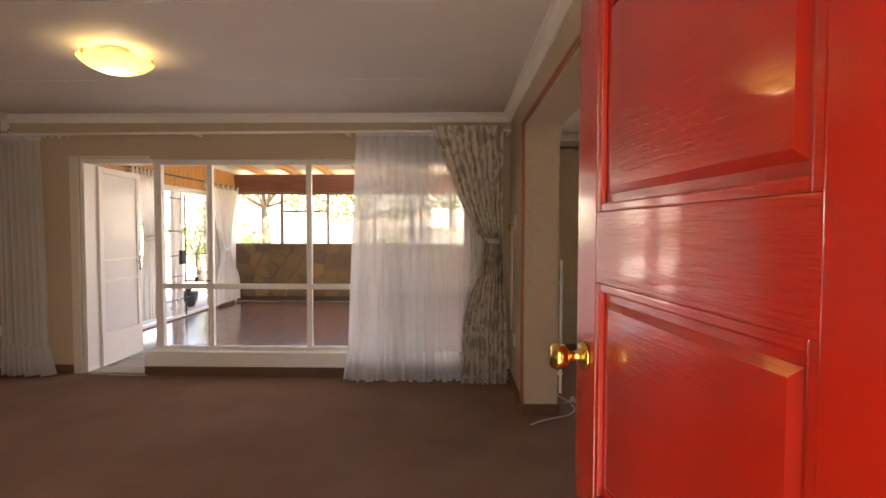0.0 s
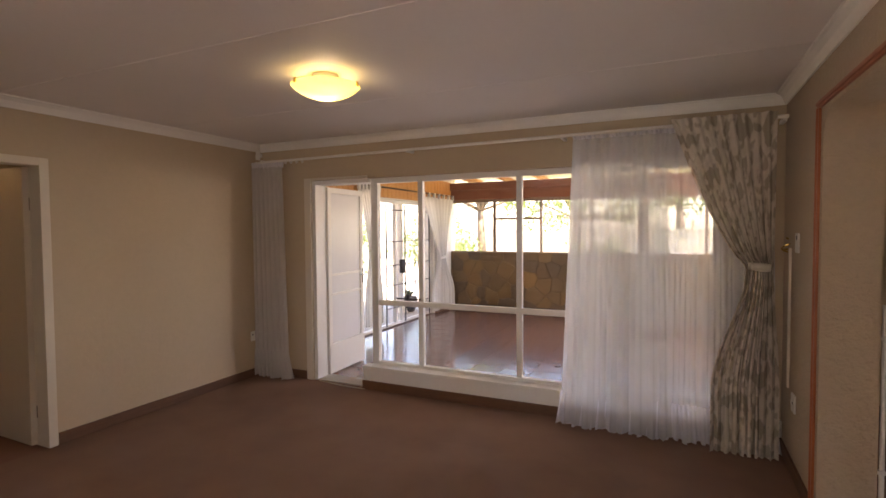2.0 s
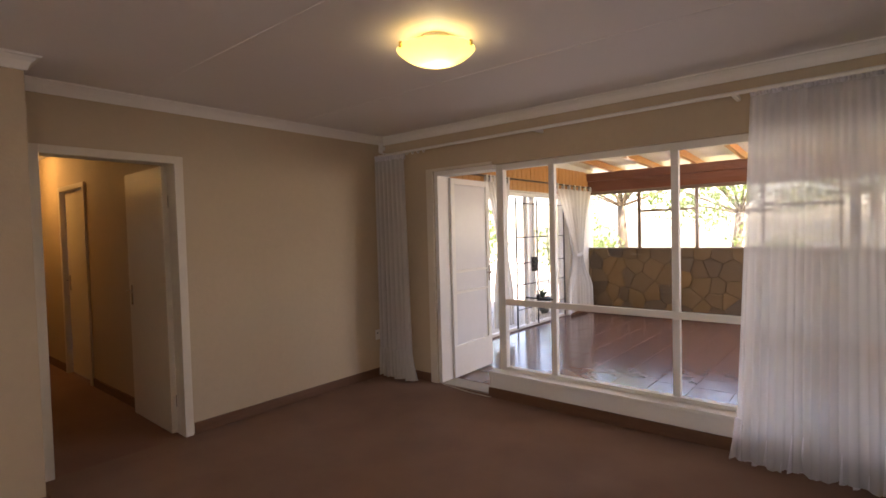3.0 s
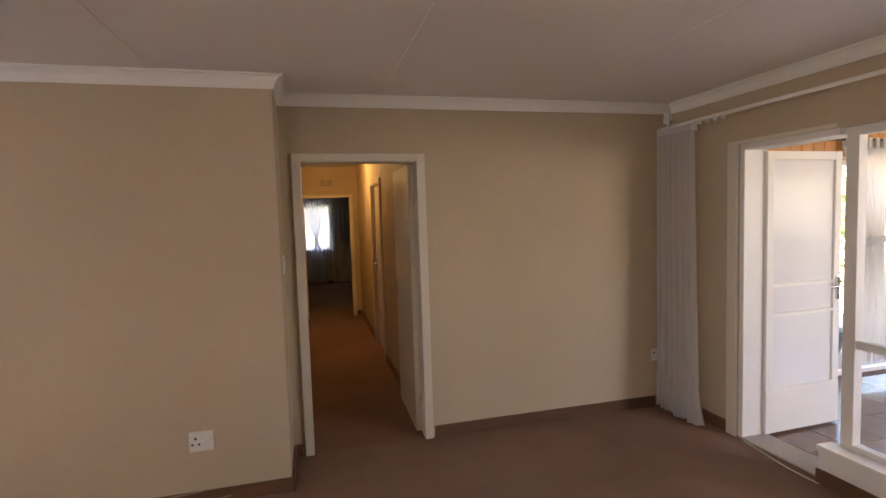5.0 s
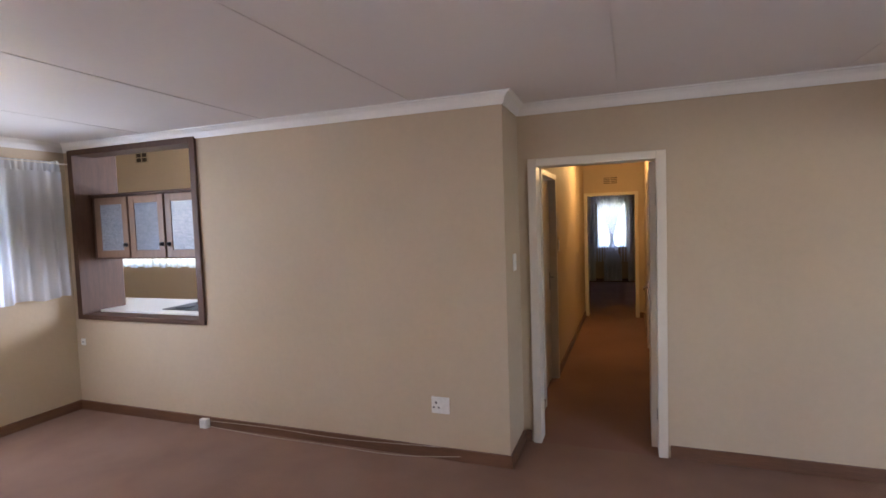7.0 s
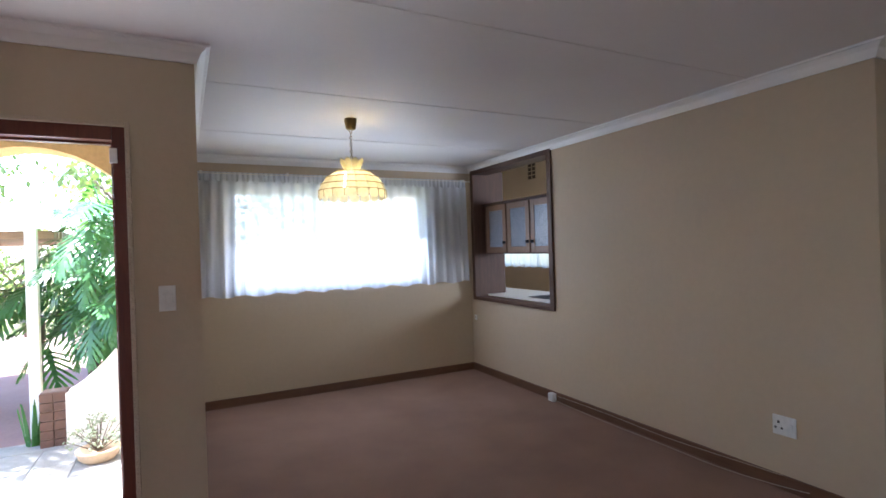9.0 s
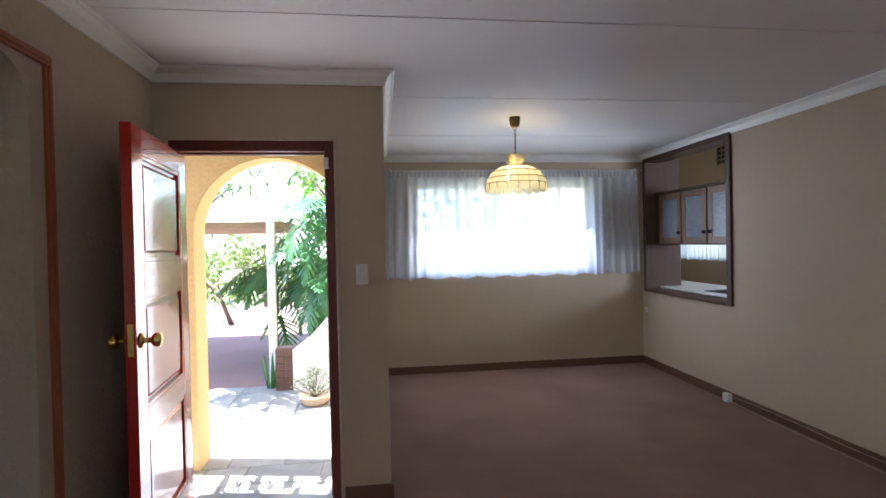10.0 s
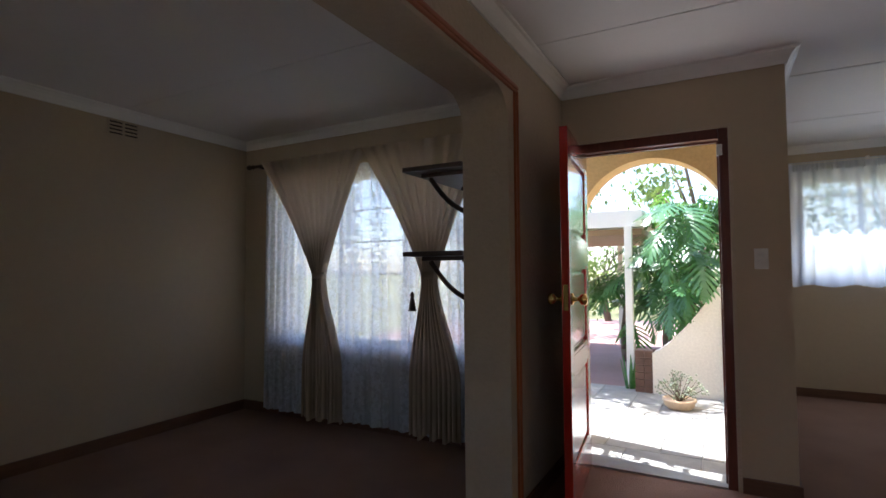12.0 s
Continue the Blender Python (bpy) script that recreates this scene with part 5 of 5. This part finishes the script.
for k in range(10):
    a0, a1, am = (2 * math.pi * (k + d) / 10 for d in (0.03, 0.97, 0.5))
    lo = [crown.verts.new((0.052 * math.cos(a), 0.052 * math.sin(a), -0.375)) for a in (a0, am, a1)]
    hi = [crown.verts.new((r * math.cos(a), r * math.sin(a), z)) for a, r, z in ((a0, 0.088, -0.315), (am, 0.096, -0.292), (a1, 0.088, -0.315))]
    for q in range(2):
        crown.faces.new((lo[q], lo[q + 1], hi[q + 1], hi[q]))
part("crown", crown, SHELL, pend, "flared shell crown", True)
rings = [(0.055, -0.375), (0.13, -0.395), (0.192, -0.435), (0.228, -0.485), (0.243, -0.53)]
for row in range(4):
    (r0, z0), (r1, z1) = rings[row], rings[row + 1]
    cnt = 18
    pane_mesh = None
    for k in range(cnt):
        turn = Matrix.Rotation(2 * math.pi * k / cnt, 4, "Z")
        if pane_mesh is None:
            a0, a1 = 2 * math.pi * 0.04 / cnt, 2 * math.pi * 0.96 / cnt
            am = (a0 + a1) / 2
            bm = bmesh.new()
            for dr in (0.0, -0.0015):
                vs = [bm.verts.new(((r + dr) * math.cos(a), (r + dr) * math.sin(a), z)) for r, a, z in ((r0 - 0.001, a0, z0 - 0.003), (r0 - 0.001, am, z0 - 0.003), (r0 - 0.001, a1, z0 - 0.003), (r1, a1, z1), (r1, am, z1), (r1, a0, z1))]
                if dr == 0.0:
                    bm.faces.new((vs[0], vs[1], vs[4], vs[5])), bm.faces.new((vs[1], vs[2], vs[3], vs[4]))
            bmesh.ops.delete(bm, geom=[v for v in bm.verts if not v.link_faces], context="VERTS")
            pane_mesh = part("shell_pane", bm, SHELL, pend, smooth=True)
        else:
            ob = new("shell_pane", pane_mesh.data)
            ob.parent = pend
            ob.matrix_basis = turn
    part("ring", lathe(bmesh.new(), [(r1 - 0.003, z1 - 0.003), (r1 + 0.004, z1 - 0.003), (r1 + 0.004, z1 + 0.003), (r1 - 0.003, z1 + 0.003)], (0, 0, 0), 48), BRONZE, pend)
for k in range(18):
    a = 2 * math.pi * (k + 0.5) / 18
    bm = bmesh.new()
    mid = bm.verts.new((0.246 * math.cos(a), 0.246 * math.sin(a), -0.555))
    vs = []
    for q in range(14):
        b = 2 * math.pi * q / 14
        da = 0.040 * math.cos(b) / 0.246
        vs.append(bm.verts.new((0.246 * math.cos(a + da), 0.246 * math.sin(a + da), -0.560 + 0.036 * math.sin(b))))
    for q in range(14):
        bm.faces.new((mid, vs[q], vs[(q + 1) % 14]))
    part("shell_disc", bm, SHELL, pend)
    part("disc_edge", rodded((0.248 * math.cos(a + 0.17), 0.248 * math.sin(a + 0.17), -0.53), (0.248 * math.cos(a + 0.17), 0.248 * math.sin(a + 0.17), -0.585), 0.002, 5), BRONZE, pend)
part("bulb", lathe(bmesh.new(), [(0.0, -0.53), (0.02, -0.524), (0.03, -0.505), (0.027, -0.482), (0.014, -0.46), (0.013, -0.43)], (0.05, 0.02, 0.02), 18), glow("lit_bulb", (1.0, 0.85, 0.5), 6.0), pend, "lit frosted bulb", True)

hl = thing("hall_lamp", (-8.1, 1.84, 2.46), "small round passage ceiling lamp, switched on", "ceiling lamp")
part("bowl", lathe(bmesh.new(), [(0.002, -0.10), (0.08, -0.09), (0.12, -0.05), (0.13, -0.03)], (0, 0, 0), 24), LITGLASS, hl, "", True)
part("base_plate", lathe(bmesh.new(), [(0.0, 0.0), (0.09, 0.0), (0.09, -0.015), (0.0, -0.015)], (0, 0, -0.0005), 24), WHITE, hl)


# ---- fittings ----
def plate(name, axis, plane, side, a, z, w, h, label, category, holes=(), switch=None):
    """A wall plate that stands a little proud, with rockers and black patches for the shade in holes."""
    ob = thing(name, (0, 0, 0), label, category)

    def bx(a0, a1, z0, z1, d0, d1, bev):
        lo, hi = sorted((plane + side * d0, plane + side * d1))
        return boxed(a0, a1, lo, hi, z0, z1, bevel=bev) if axis == "x" else boxed(lo, hi, a0, a1, z0, z1, bevel=bev)

    part("plate", bx(a - w / 2, a + w / 2, z - h / 2, z + h / 2, 0.0, 0.010, 0.003), PLASTIC, ob)
    for da, dz, s in holes:
        part("hole_shade", bx(a + da - s, a + da + s, z + dz - s, z + dz + s, 0.0095, 0.0108, 0.0), BLACK, ob)
    for da, dz, sw, sh in switch or ():
        part("rocker", bx(a + da - sw, a + da + sw, z + dz - sh, z + dz + sh, 0.009, 0.014, 0.002), PLASTIC, ob)
    return ob


SOCK = ((-0.03, 0.018, 0.007), (-0.048, -0.016, 0.006), (-0.012, -0.016, 0.006))
plate("wall_socket", "y", -4.31, 1, 0.855, 0.38, 0.13, 0.115, "white wall socket with a switch", "socket", SOCK, [(0.04, 0.0, 0.010, 0.018)])
plate("wall_socket", "y", -4.76, 1, 4.24, 0.43, 0.10, 0.10, "white wall socket half behind the curtain", "socket", SOCK[:1], [(0.03, 0.0, 0.008, 0.016)])
plate("light_switch", "x", 0.0, 1, -1.11, 1.305, 0.068, 0.115, "white two-way light switch", "light switch", (), [(-0.014, 0.0, 0.008, 0.02), (0.014, 0.0, 0.008, 0.02)])
plate("light_switch", "x", 1.34, 1, -4.56, 1.35, 0.07, 0.115, "white light switch on the return wall", "light switch", (), [(0.0, 0.0, 0.01, 0.02)])
plate("light_switch", "x", 1.38, 1, -6.55, 1.35, 0.07, 0.115, "white light switch in the passage", "light switch", (), [(0.0, 0.0, 0.01, 0.02)])
plate("alarm_panel", "y", 0.0, -1, 3.92, 1.45, 0.085, 0.12, "small white alarm panel on the arch wall", "alarm panel", ((0.0, 0.03, 0.012),), [(0.0, -0.02, 0.012, 0.012)])
plate("wall_socket", "y", 0.0, -1, 3.95, 0.45, 0.10, 0.11, "white socket low on the arch wall", "socket", ((0.0, 0.0, 0.008),), [(0.03, 0.0, 0.008, 0.014)])
plate("telephone_point", "y", -4.31, 1, -2.68, 0.64, 0.05, 0.06, "small white telephone point", "telephone point", ((0.0, 0.0, 0.006),))
duct = thing("cable_duct", (0, 0, 0), "pale plastic cable duct running down the wall", "cable duct")
part("duct", boxed(-0.014, 0.0, 4.11, 4.14, 0.50, 1.41, 0.003), CREAM, duct)
hook = thing("tie_back_hook", (0, 0, 0), "curly brass tie-back hook", "hook")
bm = bmesh.new()
pts = [Vector((-0.001 - 0.035 * math.sin(a) - 0.004 * a, 4.20 + 0.03 * math.cos(a), 1.38 + 0.016 * a)) for a in [k * 0.35 for k in range(18)]]
for a, b in zip(pts, pts[1:]):
    rod(bm, a, b, 0.005, 6)
rod(bm, (0.0, 4.20, 1.40), (-0.03, 4.20, 1.40), 0.006, 6)
part("hook", bm, BRASS, hook)
pir = thing("motion_detector", (-4.735, 4.355, 2.30), "white motion detector in the room corner", "alarm sensor", turn=-45)
part("case", boxed(-0.03, 0.03, -0.045, 0.0, 0.0, 0.10, 0.008), PLASTIC, pir)
part("lens", boxed(-0.022, 0.022, -0.050, -0.044, 0.012, 0.055, 0.006), CREAM, pir, "milky lens")
part("bracket", boxed(-0.012, 0.012, -0.012, 0.02, 0.03, 0.07, 0.002), PLASTIC, pir)


def vent(name, axis, plane, side, a, z, w, h, label):
    ob = thing(name, (0, 0, 0), label, "air vent")
    n = 4

    def bx(a0, a1, z0, z1, d0, d1):
        lo, hi = sorted((plane + side * d0, plane + side * d1))
        return boxed(a0, a1, lo, hi, z0, z1) if axis == "x" else boxed(lo, hi, a0, a1, z0, z1)

    # No real hollow: a dark sheet carries the shade between the slats.
    part("backing", bx(a - w / 2, a + w / 2, z - h / 2, z + h / 2, 0.0, 0.003), DARKWOOD, ob, "dark sheet for the shade behind the slats")
    for k in range(n + 1):
        zz = z - h / 2 + k * h / n
        part("slat", bx(a - w / 2, a + w / 2, zz - 0.007, zz + 0.007, 0.0, 0.012), WALL, ob)
    for s in (-1, 0, 1):
        part("slat", bx(a + s * w / 2 - 0.007, a + s * w / 2 + 0.007, z - h / 2, z + h / 2, 0.001, 0.013), WALL, ob)
    return ob


vent("air_brick", "y", 2.98, -1, 1.18, 2.32, 0.22, 0.11, "painted air brick high on the lounge wall")
vent("air_brick", "y", -9.72, 1, 1.80, 2.20, 0.22, 0.11, "air brick over the bedroom doorway")
vent("air_brick", "y", -7.0, 1, -5.05, 2.86, 0.24, 0.30, "brown double air vent on the kitchen wall")


def cable(name, pts, r, material, label):
    cu = bpy.data.curves.new(name, "CURVE")
    cu.dimensions, cu.bevel_depth, cu.bevel_resolution = "3D", r, 2
    sp = cu.splines.new("NURBS")
    sp.points.add(len(pts) - 1)
    for q, c in zip(sp.points, pts):
        q.co = (*c, 1)
    sp.use_endpoint_u, sp.order_u = True, 3
    cu.materials.append(material)
    tmp = bpy.data.objects.new(name, cu)
    dg = bpy.context.evaluated_depsgraph_get()
    me = bpy.data.meshes.new_from_object(tmp.evaluated_get(dg))
    bpy.data.objects.remove(tmp)
    if not me.materials:
        me.materials.append(material)
    return tagged(new(name, me), label, "cable")


TANCABLE = surface("tan_cable_sheath", (0.36, 0.28, 0.21), (0.42, 0.33, 0.25), 0.5, 40, 3, 0.0)
cable("floor_cable", [(-4.285, -1.25, 0.055), (-4.286, -0.6, 0.072), (-4.285, 0.0, 0.05), (-4.286, 0.5, 0.074), (-4.287, 0.85, 0.09)], 0.003, TANCABLE, "thin pale cable along the skirting board")
cable("floor_cable", [(-4.27, -1.25, 0.02), (-4.25, -0.7, 0.006), (-4.26, 0.0, 0.006), (-4.24, 0.6, 0.006), (-4.27, 1.0, 0.05)], 0.003, TANCABLE, "pale cable lying along the carpet's edge")
bx_ = thing("junction_box", (-4.294, -1.24, 0.0), "small grey cable box at the skirting board", "junction box")
part("case", boxed(0.0, 0.045, -0.035, 0.035, 0.0, 0.075, 0.006), PLASTIC, bx_)
part("lid", boxed(0.045, 0.05, -0.03, 0.03, 0.006, 0.069, 0.002), PLASTIC, bx_)
cable("floor_cable", [(0.02, 3.16, 0.006), (0.10, 3.24, 0.006), (0.22, 3.30, 0.006), (0.34, 3.36, 0.006), (0.42, 3.48, 0.006), (0.40, 3.70, 0.006), (0.34, 3.80, 0.006), (0.33, 4.0, 0.006)], 0.005, PLASTIC, "white cable lying round the pillar's foot")
cable("floor_cable", [(0.36, 3.62, 0.006), (0.44, 3.72, 0.010), (0.50, 3.66, 0.012), (0.45, 3.60, 0.016), (0.40, 3.68, 0.018), (0.46, 3.74, 0.02)], 0.006, PLASTIC, "small coil of white cable")
cable("floor_cable", [(0.75, 5.30, 0.006), (0.85, 5.15, 0.006), (0.98, 5.10, 0.02), (1.10, 5.18, 0.02), (1.02, 5.28, 0.006), (0.80, 5.24, 0.006)], 0.006, BLACK, "loop of dark cable near the glazed doors")
cable("threshold_cable", [(-4.0, 4.36, 0.006), (-3.8, 4.33, 0.006), (-3.6, 4.30, 0.006), (-3.42, 4.31, 0.006)], 0.004, CREAM, "thin pale cable before the patio door")
tube = thing("wall_tube", (0, 0, 0), "upright white tube against the pillar", "tube")
part("tube", rodded((0.275, 3.40, 0.16), (0.275, 3.40, 1.14), 0.012), PLASTIC, tube)
part("cap", rodded((0.275, 3.40, 1.14), (0.275, 3.40, 1.155), 0.014), PLASTIC, tube)
part("clip", boxed(0.25, 0.29, 3.385, 3.415, 0.30, 0.32, 0.002), PLASTIC, tube)
part("clip", boxed(0.25, 0.29, 3.385, 3.415, 0.98, 1.0, 0.002), PLASTIC, tube)

# shelves of the second lounge
for z in (1.34, 1.80):
    sh = thing("wall_shelf", (0.25, 0.62, z), "dark wooden shelf on a curved bracket", "shelf", "dark wall shelves")
    part("board", boxed(0.0, 0.36, -0.42, 0.40, -0.012, 0.014, 0.004), DARKWOOD, sh)
    for y in (-0.2, 0.30):
        bm = bmesh.new()
        prev = None
        box(bm, 0.0, 0.025, y - 0.015, y + 0.015, -0.26, -0.013, 0.003)
        box(bm, 0.0, 0.29, y - 0.015, y + 0.015, -0.035, -0.013, 0.003)
        for k in range(9):
            f = k / 8
            c = Vector((0.02 + 0.22 * f, y, -0.24 + 0.20 * f - 0.03 * math.sin(math.pi * f)))
            if prev:
                rod(bm, prev, c, 0.014, 8)
            prev = c
        part("bracket", bm, DARKWOOD, sh, "curved dark bracket")

# ---- serving hatch and kitchen ----
hatch = tagged(thing("hatch_frame", (0, 0, 0), "brown wooden frame of the serving hatch", "hatch frame"), kind="structure")
for a in ((-2.70, -2.64, 0.857, 2.40), (-1.255, -1.195, 0.857, 2.40), (-2.64, -1.255, 2.35, 2.40), (-2.64, -1.255, 0.857, 0.897)):
    part("frame_board", boxed(-4.72 if a[0] < -2.68 else -4.50, -4.288, a[0], a[1], a[2], a[3], 0.006), CABWOOD, hatch)
cab = thing("wall_cabinet", (-4.42, -2.63, 1.40), "brown wall cabinet with textured glass doors", "cabinet")
part("body", boxed(-0.28, -0.02, 0.0, 1.37, 0.0, 0.58, 0.003), CABWOOD, cab)
part("cornice", boxed(-0.29, 0.012, -0.0, 1.375, 0.58, 0.60, 0.003), CABWOOD, cab)
m, t, p = nodes_of("woven_glass")
br = t.nodes.new("ShaderNodeTexBrick")
co = t.nodes.new("ShaderNodeTexCoord")
mp = t.nodes.new("ShaderNodeMapping")
mp.inputs["Rotation"].default_value = (0, radians(90), radians(90))
t.links.new(co.outputs["Object"], mp.inputs["Vector"]), t.links.new(mp.outputs["Vector"], br.inputs["Vector"])
br.inputs["Scale"].default_value = 22.0
br.inputs["Color1"].default_value, br.inputs["Color2"].default_value, br.inputs["Mortar"].default_value = (0.36, 0.38, 0.42, 1), (0.26, 0.28, 0.32, 1), (0.12, 0.13, 0.15, 1)
t.links.new(br.outputs["Color"], p.inputs["Base Color"])
p.inputs["Roughness"].default_value = 0.15
bump(t, p, br.outputs["Fac"], 0.6, 0.004)
WOVEN = m
for k in range(3):
    y0 = 0.06 + k * 0.435
    y1 = y0 + 0.41
    dr = part("door", box(box(box(boxed(-0.018, 0.0, y0, y0 + 0.065, 0.015, 0.565, 0.004), -0.018, 0.0, y1 - 0.065, y1, 0.015, 0.565, 0.004), -0.018, 0.0, y0 + 0.065, y1 - 0.065, 0.015, 0.08, 0.004), -0.018, 0.0, y0 + 0.065, y1 - 0.065, 0.50, 0.565, 0.004), wood("pale_cabinet_door", (0.17, 0.09, 0.05), (0.26, 0.15, 0.09), 0.4, (16, 16, 1.5)) if k == 0 else bpy.data.materials["pale_cabinet_door"], cab, "wood-framed cabinet door")
    part("glass", boxed(-0.012, -0.006, y0 + 0.065, y1 - 0.065, 0.08, 0.50), WOVEN, dr, "grey textured glass")
    yk = y0 + 0.03 if k == 2 else y1 - 0.03
    part("knob", lathe(bmesh.new(), [(0.0, 0.0), (0.02, 0.0), (0.02, 0.004), (0.008, 0.008), (0.016, 0.02), (0.012, 0.028), (0.0, 0.03)], (0.0, yk, 0.13), 14, Matrix.Rotation(radians(90), 3, "Y")), BLACK, dr, "dark round knob", True)
wt = thing("worktop", (0, 0, 0), "white kitchen worktop behind the hatch", "worktop")
part("top", boxed(-5.15, -4.46, -3.4, -0.6, 0.885, 0.915, 0.006), WHITE, wt)
part("base", boxed(-5.10, -4.50, -3.4, -0.6, 0.0, 0.885), CREAM, wt)
hob = thing("hob", (-4.82, -1.70, 0.915), "black glass cooking hob set in the worktop", "hob")
part("glass_top", boxed(-0.25, 0.25, -0.28, 0.28, 0.0, 0.008, 0.003), BLACK, hob)
for x in (-0.12, 0.12):
    for y in (-0.14, 0.14):
        part("plate", lathe(bmesh.new(), [(0.0, 0.008), (0.085, 0.008), (0.085, 0.016), (0.0, 0.016)], (x, y, 0), 20), BLACK, hob)
kn = thing("net_curtain", (0, 0, 0), "short white net curtain of the kitchen window", "curtain")
curtain("cloth", "y", -6.98, 1, 1.07, 1.85, straight((-6.45, -2.65), (-6.45, -2.65)), 34, 0.02, SHEER2, kn, seed=71, hem=0.012)

# ---- slate paving, piece by piece ----
pavement = bpy.data.objects["pavement"]
st = SLATE.node_tree
oi = st.nodes.new("ShaderNodeObjectInfo")
pb = st.nodes["Principled BSDF"]
old = pb.inputs["Base Color"].links[0].from_socket
st.links.new(mix_col(st, 1.0, old, ramp(st, oi.outputs["Random"], [(0.0, (0.75, 0.75, 0.78)), (1.0, (1.2, 1.15, 1.05))]), "MULTIPLY"), pb.inputs["Base Color"])
rng = random.Random(8)
y = -3.28
first = None
while y < -0.30:
    h = rng.choice((0.30, 0.38, 0.45))
    h = min(h, -0.26 - y)
    if h < 0.08:
        break
    x = -1.6
    while x < 1.38:
        w = min(rng.choice((0.30, 0.42, 0.55)), 1.38 - x)
        if w < 0.06:
            break
        if first is None:
            first = part("slab", boxed(0, 1, 0, 1, 0, 0.014), SLATE, pavement)
            ob = first
        else:
            ob = new("slab", first.data)
            ob.parent = pavement
        ob.matrix_basis = Matrix.LocRotScale((x, y, -0.199), None, (w - 0.007, h - 0.007, 1))
        x += w
    y += h

# ---- patio tiles and stone facing, piece by piece ----
TILE = surface("brown_ceramic_tile", (0.17, 0.092, 0.068), (0.22, 0.125, 0.093), 0.17, 6, 1.3, 0.05, 0.001)
tt = TILE.node_tree
oi = tt.nodes.new("ShaderNodeObjectInfo")
pb = tt.nodes["Principled BSDF"]
old = pb.inputs["Base Color"].links[0].from_socket
tt.links.new(mix_col(tt, 1.0, old, ramp(tt, oi.outputs["Random"], [(0.0, (0.9, 0.9, 0.9)), (1.0, (1.06, 1.04, 1.02))]), "MULTIPLY"), pb.inputs["Base Color"])
floor_patio = bpy.data.objects["floor_patio"]
tile_mesh = None
PITCH = 0.33
for i in range(15):
    for j in range(14):
        x, y = -4.72 + PITCH * i, 4.62 + PITCH * j
        if tile_mesh is None:
            tile_mesh = part("tile", boxed(0.0, PITCH - 0.005, 0.0, PITCH - 0.005, -0.012, 0.0, 0.002), TILE, floor_patio)
            tile_mesh.location = (x, y, 0.0)
        else:
            ob = new("tile", tile_mesh.data)
            ob.parent, ob.location = floor_patio, (x, y, 0.0)

wall_north = bpy.data.objects["wall_patio_north"]
rng = random.Random(5)


def clip_poly(poly, mid, nrm):
    """The part of a polygon on the near side of a line."""
    out = []
    for (a, b) in zip(poly, poly[1:] + poly[:1]):
        da, db = (a - mid).dot(nrm), (b - mid).dot(nrm)
        if da <= 0:
            out.append(a)
        if da * db < 0:
            out.append(a + (b - a) * (da / (da - db)))
    return out


seeds = []
for j in range(5):
    for i in range(19):
        seeds.append(Vector((-4.80 + 0.275 * (i + 0.5 * (j % 2)) + rng.uniform(-0.13, 0.13), 0.10 + 0.225 * j + rng.uniform(-0.105, 0.105))))
for s in seeds:
    poly = [Vector(c) for c in ((-4.74, 0.09), (0.28, 0.09), (0.28, 1.10), (-4.74, 1.10))]
    for o in seeds:
        if o is not s and (o - s).length < 0.9:
            nrm = (o - s).normalized()
            poly = clip_poly(poly, (o + s) / 2 - nrm * 0.0015, nrm)
            if not poly:
                break
    if len(poly) < 3:
        continue
    c = sum(poly, Vector((0, 0))) / len(poly)
    bm = bmesh.new()
    deep = rng.uniform(0.012, 0.034)
    rings = []
    for f, d in ((1.0, 0.0), (0.99, deep * 0.75), (0.93, deep), (0.4, deep + rng.uniform(-0.004, 0.008))):
        rings.append([bm.verts.new(((c.x + (p.x - c.x) * f) - c.x, -d, (c.y + (p.y - c.y) * f) - c.y)) for p in poly])
    for r0, r1 in zip(rings, rings[1:]):
        for k in range(len(poly)):
            bm.faces.new((r0[k], r0[(k + 1) % len(poly)], r1[(k + 1) % len(poly)], r1[k]))
    bm.faces.new(rings[-1])
    ob = part("stone", bm, STONES, wall_north)
    ob.location = (c.x, 9.418, c.y)
